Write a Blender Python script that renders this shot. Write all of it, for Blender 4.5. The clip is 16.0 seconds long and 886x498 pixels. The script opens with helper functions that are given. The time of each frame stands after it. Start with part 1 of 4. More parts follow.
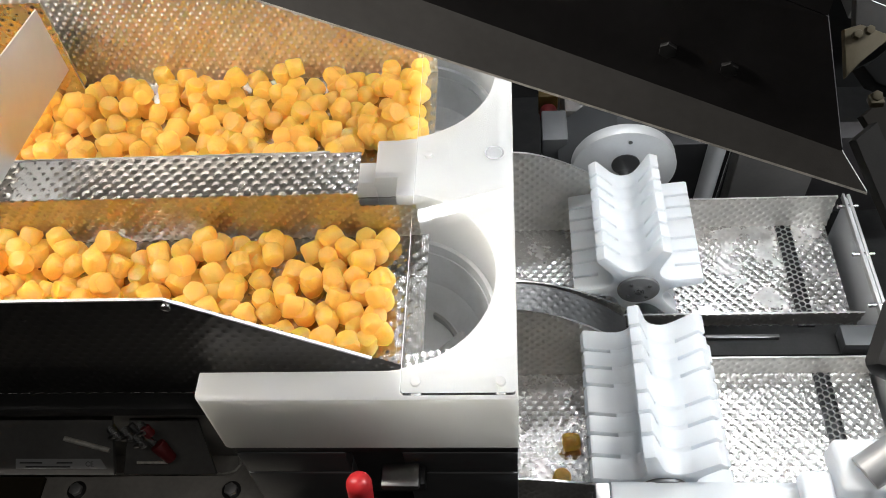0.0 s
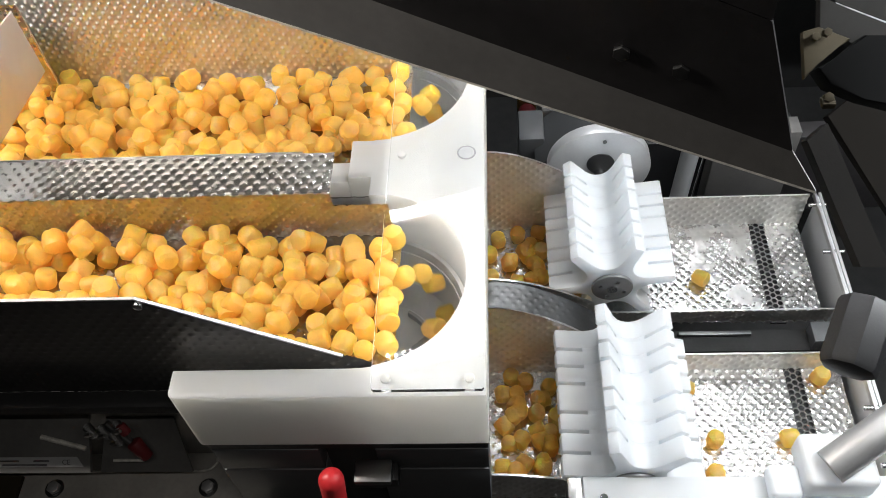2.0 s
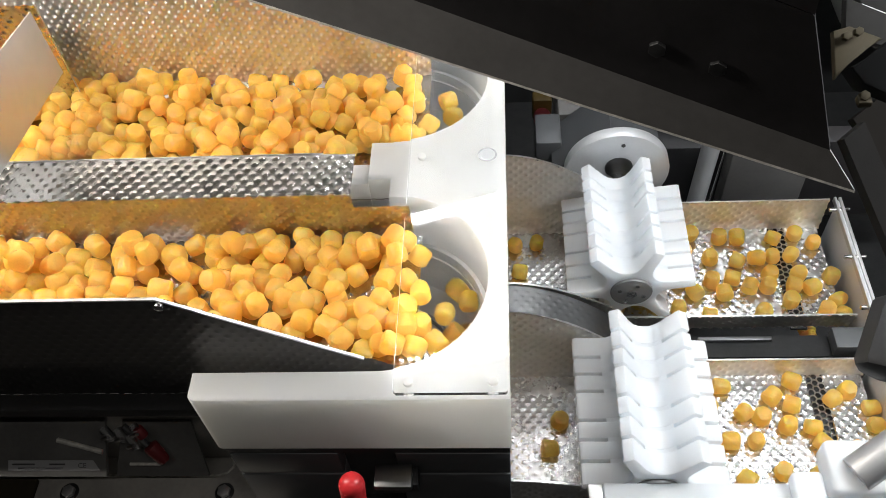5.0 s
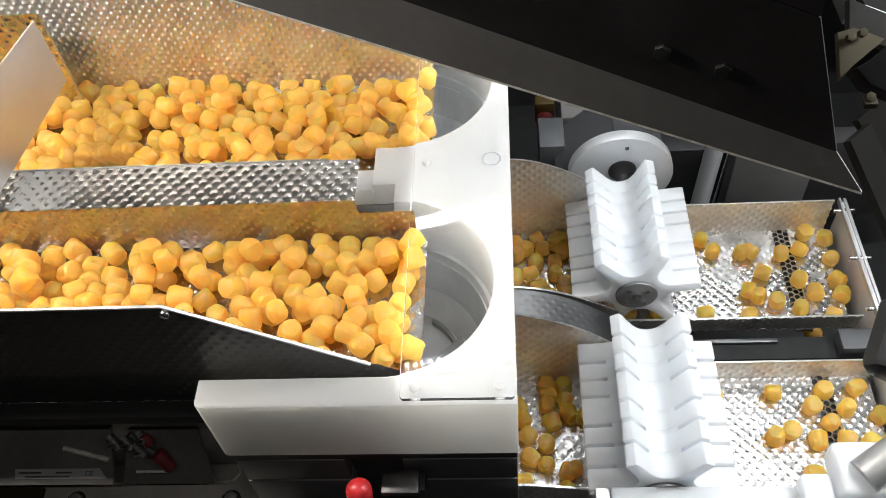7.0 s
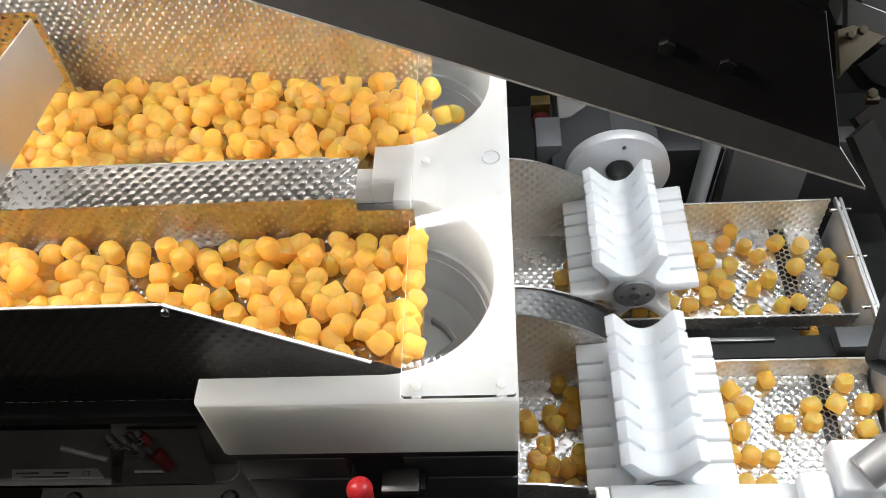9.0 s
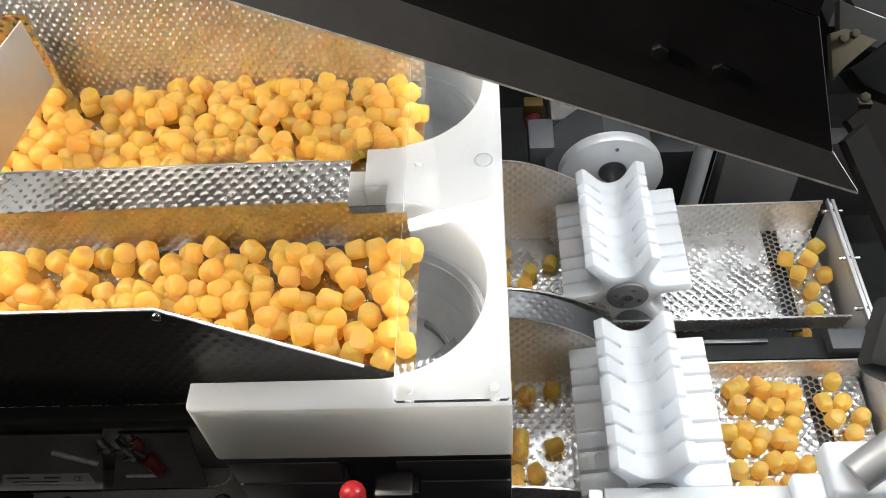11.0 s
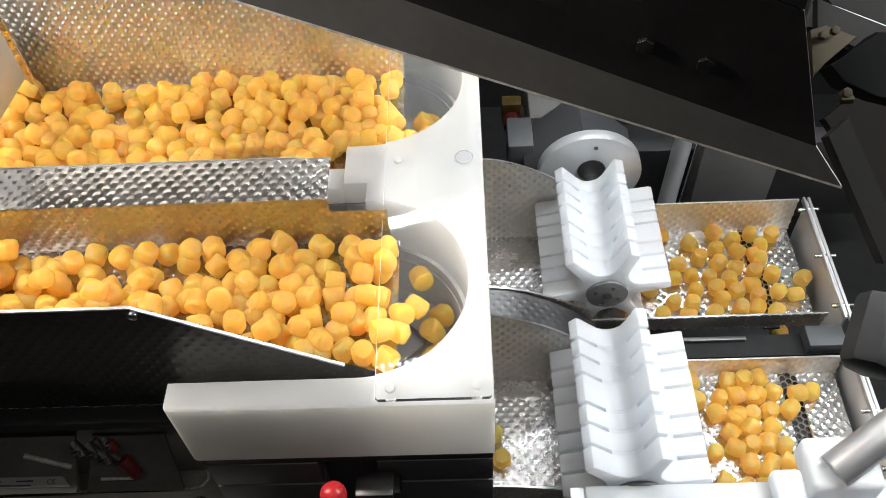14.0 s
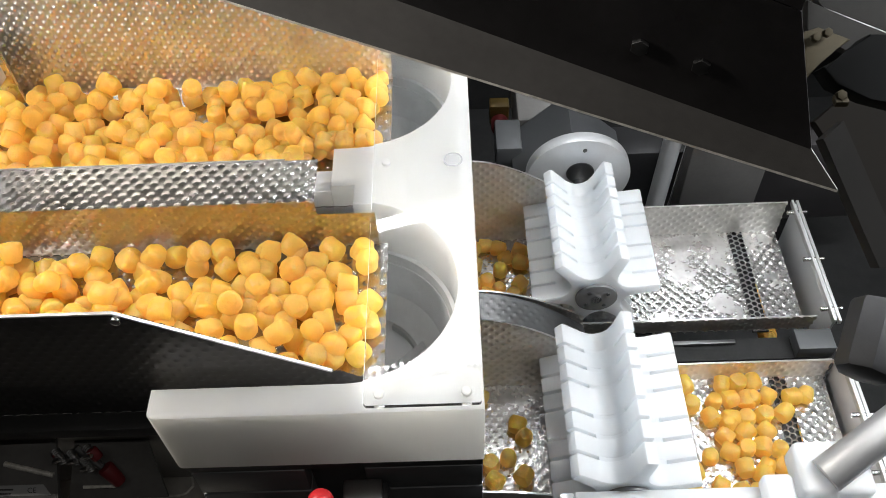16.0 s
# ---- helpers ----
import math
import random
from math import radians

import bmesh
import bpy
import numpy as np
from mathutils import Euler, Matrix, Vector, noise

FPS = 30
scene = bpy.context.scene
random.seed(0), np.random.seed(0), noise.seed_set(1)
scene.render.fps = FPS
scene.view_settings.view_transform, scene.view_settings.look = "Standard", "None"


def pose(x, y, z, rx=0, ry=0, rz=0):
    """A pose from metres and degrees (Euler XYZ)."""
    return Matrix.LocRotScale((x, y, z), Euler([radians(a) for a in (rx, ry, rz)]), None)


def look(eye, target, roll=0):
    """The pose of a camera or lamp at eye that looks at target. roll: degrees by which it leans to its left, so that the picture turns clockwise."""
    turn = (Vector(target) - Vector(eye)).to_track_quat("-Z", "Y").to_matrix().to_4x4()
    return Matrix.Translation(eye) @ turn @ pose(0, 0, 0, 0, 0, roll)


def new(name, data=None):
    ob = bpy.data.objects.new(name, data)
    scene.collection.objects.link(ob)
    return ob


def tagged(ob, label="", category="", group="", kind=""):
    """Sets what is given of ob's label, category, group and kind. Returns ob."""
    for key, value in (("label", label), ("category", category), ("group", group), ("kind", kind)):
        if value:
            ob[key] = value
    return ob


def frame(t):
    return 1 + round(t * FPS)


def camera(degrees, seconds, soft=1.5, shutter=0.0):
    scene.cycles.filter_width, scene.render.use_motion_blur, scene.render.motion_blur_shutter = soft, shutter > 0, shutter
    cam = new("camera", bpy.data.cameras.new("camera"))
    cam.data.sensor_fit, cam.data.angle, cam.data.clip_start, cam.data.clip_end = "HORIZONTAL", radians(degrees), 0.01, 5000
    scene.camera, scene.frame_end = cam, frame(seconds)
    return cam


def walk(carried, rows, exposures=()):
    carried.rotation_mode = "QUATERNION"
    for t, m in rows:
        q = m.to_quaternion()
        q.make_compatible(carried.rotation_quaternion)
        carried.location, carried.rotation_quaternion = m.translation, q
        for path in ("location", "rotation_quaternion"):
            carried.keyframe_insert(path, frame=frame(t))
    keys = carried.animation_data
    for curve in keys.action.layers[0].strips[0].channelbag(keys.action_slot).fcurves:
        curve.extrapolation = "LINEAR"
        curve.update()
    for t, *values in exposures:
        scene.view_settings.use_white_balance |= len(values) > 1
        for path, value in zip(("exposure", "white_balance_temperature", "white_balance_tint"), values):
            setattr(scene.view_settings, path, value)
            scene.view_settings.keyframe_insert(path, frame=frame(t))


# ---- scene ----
# ---------------------------------------------------------------- camera
cam = camera(54.2, 16.0, soft=0.35, shutter=0.12)
PATH = [
    (0, (-0.00273, -0.29358, 0.54144), (-0.08181, 0.31240, -0.25010), -6.985),
    (0.5, (0.00387, -0.29525, 0.54225), (-0.06913, 0.30884, -0.25132), -6.683),
    (1, (0.00713, -0.28778, 0.54514), (-0.05962, 0.31049, -0.25337), -6.421),
    (1.5, (0.01275, -0.29669, 0.54568), (-0.05336, 0.30491, -0.25037), -6.349),
    (2, (0.01317, -0.29889, 0.54808), (-0.05508, 0.30623, -0.24512), -6.372),
    (2.5, (0.01103, -0.29902, 0.54867), (-0.06225, 0.30775, -0.24282), -6.527),
    (3, (0.01432, -0.30382, 0.54885), (-0.06643, 0.30443, -0.24078), -6.807),
    (3.5, (0.01252, -0.30354, 0.54404), (-0.06786, 0.30620, -0.24448), -6.632),
    (4, (0.00356, -0.29705, 0.54090), (-0.07028, 0.31146, -0.24920), -6.168),
    (4.5, (-0.00174, -0.29506, 0.53958), (-0.07296, 0.31400, -0.25033), -6.141),
    (5, (-0.00026, -0.29843, 0.54042), (-0.07443, 0.31381, -0.24677), -6.545),
    (7.5, (-0.00298, -0.29746, 0.54067), (-0.07939, 0.31856, -0.24334), -7.247),
    (8, (-0.00407, -0.29761, 0.54004), (-0.07759, 0.31896, -0.24382), -7.051),
    (8.5, (-0.00778, -0.29917, 0.53926), (-0.07776, 0.31803, -0.24442), -6.809),
    (9, (-0.00906, -0.30004, 0.53855), (-0.07640, 0.31810, -0.24463), -6.592),
    (11.5, (-0.00879, -0.29645, 0.53917), (-0.06755, 0.32158, -0.24478), -6.114),
    (12, (-0.00775, -0.29690, 0.53981), (-0.06641, 0.32212, -0.24338), -6.170),
    (12.5, (-0.00483, -0.29834, 0.54043), (-0.06235, 0.32279, -0.24117), -6.141),
    (13, (-0.00676, -0.29863, 0.53889), (-0.05816, 0.32293, -0.24279), -5.690),
    (13.5, (-0.00745, -0.29827, 0.53679), (-0.05006, 0.32211, -0.24635), -5.026),
    (14, (-0.01380, -0.29593, 0.53299), (-0.04441, 0.32353, -0.25144), -4.145),
    (14.5, (-0.01567, -0.29906, 0.53203), (-0.03877, 0.32022, -0.25280), -3.610),
    (15, (-0.01592, -0.30063, 0.53236), (-0.03333, 0.31886, -0.25245), -3.207),
    (15.5, (-0.01934, -0.29628, 0.53015), (-0.03279, 0.32482, -0.25346), -2.942),
    (16, (-0.01646, -0.28960, 0.52699), (-0.03057, 0.33150, -0.25661), -2.950),
]

walk(cam, [(t, look(eye, target, roll)) for t, eye, target, roll in PATH])

# ---------------------------------------------------------------- light
world = bpy.data.worlds.new("fill_light")
scene.world = world
world.use_nodes = True
world.node_tree.nodes["Background"].inputs[0].default_value = (0.75, 0.85, 1.0, 1)
world.node_tree.nodes["Background"].inputs[1].default_value = 0.05
scene.view_settings.exposure = 0.0


def strip_lamp(name, a, b, z, watts, colour):
    data = bpy.data.lights.new(name, "AREA")
    d = Vector((b[0] - a[0], b[1] - a[1], 0))
    data.shape, data.size, data.size_y, data.energy, data.color = "RECTANGLE", d.length, 0.02, watts, colour
    ob = new(name, data)
    ob.matrix_world = pose((a[0] + b[0]) / 2, (a[1] + b[1]) / 2, z, 0, 0, math.degrees(math.atan2(d.y, d.x)))
    return ob


# both ends of the four strips under the canopy; the last two are added, unseen
STRIPS = (((-0.165, 0.555), (0.55, 0.763)), ((-0.150, 0.304), (0.55, 0.428)), ((-0.95, 0.085), (-0.38, 0.085)), ((0.36, 0.10), (0.86, 0.14)))
# area lamps that fill the lanes; two of them hang on the added strips
strip_lamp("strip_fill", *STRIPS[2], 0.494, 7.6, (1.0, 0.95, 0.88))
strip_lamp("strip_fill", *STRIPS[3], 0.494, 9.6, (0.93, 0.97, 1.0))
strip_lamp("strip_fill", *STRIPS[0], 0.494, 2.0, (0.93, 0.97, 1.0))
# added fill from the camera side, with no known lamp there
strip_lamp("fill_light", (-0.3, -0.7), (1.3, -0.7), 1.65, 5.0, (1.0, 0.97, 0.93))


# ---------------------------------------------------------------- materials
def material(name, base, rough=0.5, metal=0.0, vary=0.1, scale=60.0, bump=0.0, bump_scale=300.0, sss=0.0, coat=0.0, island=0.0, sss_colour=None):
    mat = bpy.data.materials.new(name)
    mat.use_nodes = True
    n, l = mat.node_tree.nodes, mat.node_tree.links
    b = n["Principled BSDF"]
    b.inputs["Roughness"].default_value, b.inputs["Metallic"].default_value = rough, metal
    b.inputs["Coat Weight"].default_value = coat
    tex = n.new("ShaderNodeTexCoord")
    big, fine = n.new("ShaderNodeTexNoise"), n.new("ShaderNodeTexNoise")
    big.inputs["Scale"].default_value, fine.inputs["Scale"].default_value = scale, scale * 9
    big.inputs["Detail"].default_value = 4
    l.new(tex.outputs["Object"], big.inputs["Vector"]), l.new(tex.outputs["Object"], fine.inputs["Vector"])
    add = n.new("ShaderNodeMath")
    add.operation = "MULTIPLY_ADD"
    l.new(fine.outputs["Fac"], add.inputs[0])
    add.inputs[1].default_value = 0.4
    l.new(big.outputs["Fac"], add.inputs[2])
    span = n.new("ShaderNodeMapRange")
    span.inputs[1].default_value, span.inputs[2].default_value = 0.45, 0.95
    span.inputs[3].default_value, span.inputs[4].default_value = 1 - vary, 1 + vary
    l.new(add.outputs[0], span.inputs[0])
    fac = span.outputs[0]
    if island:
        info, r2, mul = n.new("ShaderNodeObjectInfo"), n.new("ShaderNodeMapRange"), n.new("ShaderNodeMath")
        r2.inputs[3].default_value, r2.inputs[4].default_value = 1 - island, 1 + island
        mul.operation = "MULTIPLY"
        geo, both = n.new("ShaderNodeNewGeometry"), n.new("ShaderNodeMath")
        both.operation = "PINGPONG"
        plus = n.new("ShaderNodeMath")
        l.new(info.outputs["Random"], plus.inputs[0]), l.new(geo.outputs["Random Per Island"], plus.inputs[1])
        l.new(plus.outputs[0], both.inputs[0])
        both.inputs[1].default_value = 1.0
        l.new(both.outputs[0], r2.inputs[0]), l.new(r2.outputs[0], mul.inputs[0]), l.new(fac, mul.inputs[1])
        fac = mul.outputs[0]
    mix = n.new("ShaderNodeVectorMath")
    mix.operation = "SCALE"
    mix.inputs[0].default_value = base
    l.new(fac, mix.inputs["Scale"])
    l.new(mix.outputs[0], b.inputs["Base Color"])
    rr = n.new("ShaderNodeMapRange")
    rr.inputs[1].default_value, rr.inputs[2].default_value = 0.3, 1.0
    rr.inputs[3].default_value, rr.inputs[4].default_value = rough * 0.8, min(1, rough * 1.25)
    l.new(add.outputs[0], rr.inputs[0]), l.new(rr.outputs[0], b.inputs["Roughness"])
    if bump:
        grain, bn = n.new("ShaderNodeTexNoise"), n.new("ShaderNodeBump")
        grain.inputs["Scale"].default_value = bump_scale
        bn.inputs["Strength"].default_value, bn.inputs["Distance"].default_value = bump, 0.0006
        l.new(tex.outputs["Object"], grain.inputs["Vector"])
        l.new(grain.outputs["Fac"], bn.inputs["Height"]), l.new(bn.outputs["Normal"], b.inputs["Normal"])
    if sss:
        b.inputs["Subsurface Weight"].default_value = sss
        b.inputs["Subsurface Radius"].default_value = sss_colour or (0.01, 0.005, 0.001)
        b.inputs["Subsurface Scale"].default_value = 1.0
    return mat


STEEL = material("dimpled_stainless", (0.54, 0.53, 0.515), 0.25, 1.0, 0.08, 30)
# copies of one steel, base colours lightened or darkened for the light each gets
STEEL_DIMMED = material("dimpled_stainless_dimmed", (0.40, 0.393, 0.38), 0.23, 1.0, 0.08, 30)
STEEL_WALL = material("dimpled_stainless_lit_wall", (0.80, 0.78, 0.75), 0.38, 1.0, 0.08, 30)
DIVIDER = material("dimpled_stainless_dim_wall", (0.52, 0.505, 0.485), 0.34, 1.0, 0.08, 30)
# darkened copy of the steel: the near wall's shade put into its colour
NEARSTEEL = material("dimpled_stainless_shaded", (0.17, 0.166, 0.162), 0.50, 1.0, 0.08, 30)
# brightened copy for the lower walls, missing light put into the base colour
LOWWALL = material("dimpled_stainless_lit_low", (0.88, 0.86, 0.83), 0.48, 1.0, 0.08, 30)
SHEET = material("brushed_stainless", (0.62, 0.61, 0.60), 0.32, 1.0, 0.06, 20, 0.1, 900)
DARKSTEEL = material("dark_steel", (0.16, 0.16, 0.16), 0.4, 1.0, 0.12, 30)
WHITE = material("white_acetal", (0.54, 0.54, 0.535), 0.42, 0.0, 0.02, 25, 0.05, 600, 0.85, 0.0, 0.0, (0.030, 0.029, 0.025))
PADDLE = material("paddle_acetal", (0.91, 0.945, 0.98), 0.45, 0.0, 0.02, 40, 0.05, 500, 0.8, 0.0, 0.0, (0.015, 0.016, 0.017))
DRIVE = material("worn_grey_enamel", (0.10, 0.097, 0.092), 0.38, 0.0, 0.2, 25, 0.15, 700)
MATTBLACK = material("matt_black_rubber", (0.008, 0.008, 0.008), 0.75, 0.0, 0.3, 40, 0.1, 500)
BLACK = material("black_plastic", (0.018, 0.018, 0.019), 0.45, 0.0, 0.3, 40, 0.1, 700)
PAINT = material("black_powder_coat", (0.027, 0.025, 0.026), 0.38, 0.0, 0.25, 25, 0.15, 1400)
GREYPAINT = material("grey_powder_coat", (0.12, 0.115, 0.11), 0.45, 0.0, 0.15, 20, 0.15, 1200)
ALU = material("anodised_aluminium", (0.66, 0.67, 0.68), 0.36, 0.35, 0.05, 40, 0.08, 1200)
HUB = material("turned_grey_steel", (0.21, 0.21, 0.215), 0.4, 0.3, 0.1, 60, 0.08, 700)
CASTGREY = material("cast_grey", (0.09, 0.093, 0.097), 0.5, 0.3, 0.08, 40, 0.1, 500)
GATE = material("satin_stainless", (0.74, 0.72, 0.70), 0.5, 1.0, 0.05, 12, 0.06, 900)
CHROME = material("polished_steel", (0.72, 0.72, 0.72), 0.15, 1.0, 0.05, 40)
SATIN = material("satin_steel", (0.55, 0.545, 0.54), 0.45, 0.8, 0.06, 30, 0.05, 800)
RED = material("red_plastic", (0.62, 0.03, 0.035), 0.35, 0.0, 0.08, 60, 0.05, 400)
# red and yellow darkened: the shade these parts stand in is in the colour
DARKENED_RED = material("darkened_red_plastic", (0.12, 0.008, 0.01), 0.55, 0.0, 0.1, 60)
YELLOW = material("darkened_yellow_plastic", (0.09, 0.055, 0.008), 0.5, 0.0, 0.1, 60)
GUMMY = material("gummy", (0.99, 0.62, 0.17), 0.42, 0.0, 0.07, 120, 1.0, 380, 1.0, 0.35, 0.05, (0.020, 0.011, 0.003))
CANOPY = material("bounce_grey_enamel", (0.50, 0.49, 0.47), 0.5, 0.0, 0.06, 8, 0.1, 500)
# these beside the guard are cut far down: shade in the colour against a near lamp
POSTGREY = material("darkened_grey_enamel", (0.017, 0.016, 0.015), 0.65, 0.0, 0.15, 20, 0.1, 900)
TAN = material("darkened_beige_plastic", (0.035, 0.029, 0.019), 0.6, 0.0, 0.15, 30, 0.1, 400)
SMOKE = material("darkened_brown_laminate", (0.007, 0.006, 0.005), 0.7, 0.0, 0.15, 12)
# pale and hardly metallic, so that edges in dark places still look bright
PALE_WORN = material("pale_worn_metal", (0.55, 0.53, 0.48), 0.5, 0.15, 0.35, 200, 0.3, 700)
BASEPLATE = material("worn_grey_plate", (0.36, 0.34, 0.31), 0.45, 0.3, 0.2, 25, 0.15, 600)
SOFTBLACK = material("soft_black_rubber", (0.004, 0.004, 0.004), 0.95, 0.0, 0.2, 40)
# gloss nearly off too, so the near strip lamp hardly shows on them
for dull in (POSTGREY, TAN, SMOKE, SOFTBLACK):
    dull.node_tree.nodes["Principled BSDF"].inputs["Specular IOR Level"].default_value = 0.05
ROOMWALL = material("dim_painted_wall", (0.11, 0.105, 0.10), 0.8, 0.0, 0.08, 4)
FLOORGREY = material("concrete_floor", (0.03, 0.029, 0.028), 0.7, 0.0, 0.2, 6, 0.2, 80)
LABEL = material("grey_label", (0.30, 0.30, 0.30), 0.5, 0.0, 0.05, 80)
INK = material("label_ink", (0.05, 0.05, 0.05), 0.5, 0.0, 0.05, 80)
FUNNEL = material("drop_funnel_steel", (0.62, 0.63, 0.64), 0.42, 0.1, 0.12, 30, 0.1, 300)


def clear_plastic(name, tint, rough):
    mat = bpy.data.materials.new(name)
    mat.use_nodes = True
    b = mat.node_tree.nodes["Principled BSDF"]
    b.inputs["Base Color"].default_value = (*tint, 1)
    b.inputs["Roughness"].default_value, b.inputs["IOR"].default_value = rough, 1.49
    b.inputs["Transmission Weight"].default_value = 1.0
    return mat


CUTEDGE = clear_plastic("frosted_acrylic_edge", (0.95, 0.97, 0.97), 0.5)
CLEAR = clear_plastic("clear_acrylic", (0.97, 0.98, 0.98), 0.02)


def glow(name, colour, power):
    mat = bpy.data.materials.new(name)
    mat.use_nodes = True
    b = mat.node_tree.nodes["Principled BSDF"]
    b.inputs["Base Color"].default_value = (0.8, 0.8, 0.8, 1)
    b.inputs["Emission Color"].default_value, b.inputs["Emission Strength"].default_value = (*colour, 1), power
    return mat


LED = glow("led_chip", (0.96, 0.98, 1.0), 80.0)
LED_WARM = glow("led_chip_warm", (1.0, 0.95, 0.88), 30.0)


# ---------------------------------------------------------------- mesh helpers
def mesh_of(bm, mat, smooth=False):
    me = bpy.data.meshes.new("mesh")
    bmesh.ops.recalc_face_normals(bm, faces=bm.faces)
    bm.to_mesh(me)
    bm.free()
    me.materials.append(mat)
    if smooth:
        for p in me.polygons:
            p.use_smooth = True
        me.set_sharp_from_angle(angle=radians(35))
    return me


def part(name, bm, mat, parent=None, label="", m=None, smooth=True):
    ob = new(name, bm if isinstance(bm, bpy.types.Mesh) else mesh_of(bm, mat, smooth))
    ob.parent = parent
    if m is not None:
        ob.matrix_basis = m
    return tagged(ob, label)


def thing(name, label, category, group="", kind="", m=None):
    ob = new(name)
    ob.empty_display_size = 0.01
    if m is not None:
        ob.matrix_basis = m
    return tagged(ob, label, category, group, kind)


def box(lo, hi, bevel=0.0, seg=2, bm=None):
    made = bm or bmesh.new()
    size = [b - a for a, b in zip(lo, hi)]
    mid = [(a + b) / 2 for a, b in zip(lo, hi)]
    r = bmesh.ops.create_cube(made, size=1.0, matrix=Matrix.Translation(mid) @ Matrix.Diagonal((*size, 1)))
    if bevel:
        edges = list({e for v in r["verts"] for e in v.link_edges})
        bmesh.ops.bevel(made, geom=edges, offset=bevel, segments=seg, profile=0.5, affect="EDGES")
    return made


def rod(a, b, r, n=24, r2=None, bevel=0.0, bm=None):
    made = bm or bmesh.new()
    a, b = Vector(a), Vector(b)
    turn = (b - a).to_track_quat("Z", "Y").to_matrix().to_4x4()
    res = bmesh.ops.create_cone(made, cap_ends=True, segments=n, radius1=r, radius2=r if r2 is None else r2, depth=(b - a).length,
                                matrix=Matrix.Translation((a + b) / 2) @ turn)
    if bevel:
        rims = [e for e in {e for v in res["verts"] for e in v.link_edges} if any(len(f.verts) > 4 for f in e.link_faces)]
        bmesh.ops.bevel(made, geom=rims, offset=bevel, segments=2, profile=0.5, affect="EDGES")
    return made


def prism(points, axis, lo, hi, bevel=0.0, bm=None):
    """A flat outline drawn out along an axis: points are the other two coordinates, in the order x, y, z."""
    made = bm or bmesh.new()

    def place(p, h):
        q = list(p)
        q.insert("xyz".index(axis), h)
        return q
    a = [made.verts.new(place(p, lo)) for p in points]
    b = [made.verts.new(place(p, hi)) for p in points]
    fa, fb = made.faces.new(a), made.faces.new(b)
    for i in range(len(points)):
        j = (i + 1) % len(points)
        made.faces.new((a[i], a[j], b[j], b[i]))
    bmesh.ops.recalc_face_normals(made, faces=made.faces)
    if bevel:
        bmesh.ops.bevel(made, geom=list({e for f in (fa, fb) for e in f.edges}), offset=bevel, segments=2, profile=0.5, affect="EDGES")
    return made


def slab(corners, thick, bm=None):
    """A flat plate through four corners, thick on the side away from its normal."""
    made = bm or bmesh.new()
    c = [Vector(p) for p in corners]
    nrm = (c[1] - c[0]).cross(c[3] - c[0]).normalized() * thick
    a, b = [made.verts.new(p) for p in c], [made.verts.new(p - nrm) for p in c]
    made.faces.new(a), made.faces.new(b[::-1])
    for i in range(4):
        made.faces.new((a[i], b[i], b[(i + 1) % 4], a[(i + 1) % 4]))
    return made


PITCH, ROW, RISE = 0.0112, 0.0060, 0.00085


def dimpled(origin, u, v, lu, lv, mat, keep=None, step=0.00125, rise=RISE, bend=None, size=1.0):
    """A sheet of rigidised steel with staggered bumps. keep(x, y, z arrays) picks the faces that stay; bend moves points."""
    u, v = np.array(Vector(u).normalized()), np.array(Vector(v).normalized())
    nrm = np.cross(u, v)
    a, b = np.meshgrid(np.linspace(0, lu, max(2, round(lu / step)) + 1), np.linspace(0, lv, max(2, round(lv / step)) + 1), indexing="ij")
    f = np.cos(2 * np.pi * a * size / PITCH) * np.cos(np.pi * b * size / ROW)
    rise = rise / size
    k = np.clip((f - 0.30) / 0.62, 0, 1)
    h = rise * (k * k * (3 - 2 * k) - 0.06 * np.clip(-f, 0, 1))
    p = np.array(origin) + a[..., None] * u + b[..., None] * v
    if bend:
        p = bend(p)
    p = p + h[..., None] * nrm
    nu, nv = a.shape
    idx = np.arange(nu * nv).reshape(nu, nv)
    quads = np.stack([idx[:-1, :-1], idx[1:, :-1], idx[1:, 1:], idx[:-1, 1:]], -1).reshape(-1, 4)
    flat = p.reshape(-1, 3)
    if keep:
        mid = flat[quads].mean(1)
        quads = quads[keep(mid)]
    used = np.unique(quads)
    back = np.zeros(len(flat), int)
    back[used] = np.arange(len(used))
    me = bpy.data.meshes.new("mesh")
    me.from_pydata(flat[used], [], back[quads].tolist())
    me.polygons.foreach_set("use_smooth", np.ones(len(quads), bool))
    me.materials.append(mat)
    return me


# ---------------------------------------------------------------- room and machine cabinet
def room():
    part("floor", box((-3, -2.2, -1.15), (3, 3.2, -1.1)), FLOORGREY)
    for name, lo, hi in (("wall_north", (-3, 3.1, -1.1), (3, 3.2, 1.7)), ("wall_south", (-3, -2.3, -1.1), (3, -2.2, 1.7)),
                         ("wall_east", (3, -2.2, -1.1), (3.1, 3.1, 1.7)), ("wall_west", (-3.1, -2.2, -1.1), (-3, 3.1, 1.7))):
        tagged(part(name, box(lo, hi), ROOMWALL), "plain grey painted room wall", "wall", kind="structure")
    tagged(part("ceiling", box((-3.1, -2.3, 1.7), (3.1, 3.2, 1.75)), ROOMWALL), "plain grey ceiling", "ceiling", kind="structure")
    tagged(bpy.data.objects["floor"], "dark grey concrete floor", "floor", kind="structure")


room()

# ---------------------------------------------------------------- upper feeder trough
FLOOR_Z, STRIP_Z = -0.025, 0.035
END_X = -0.071


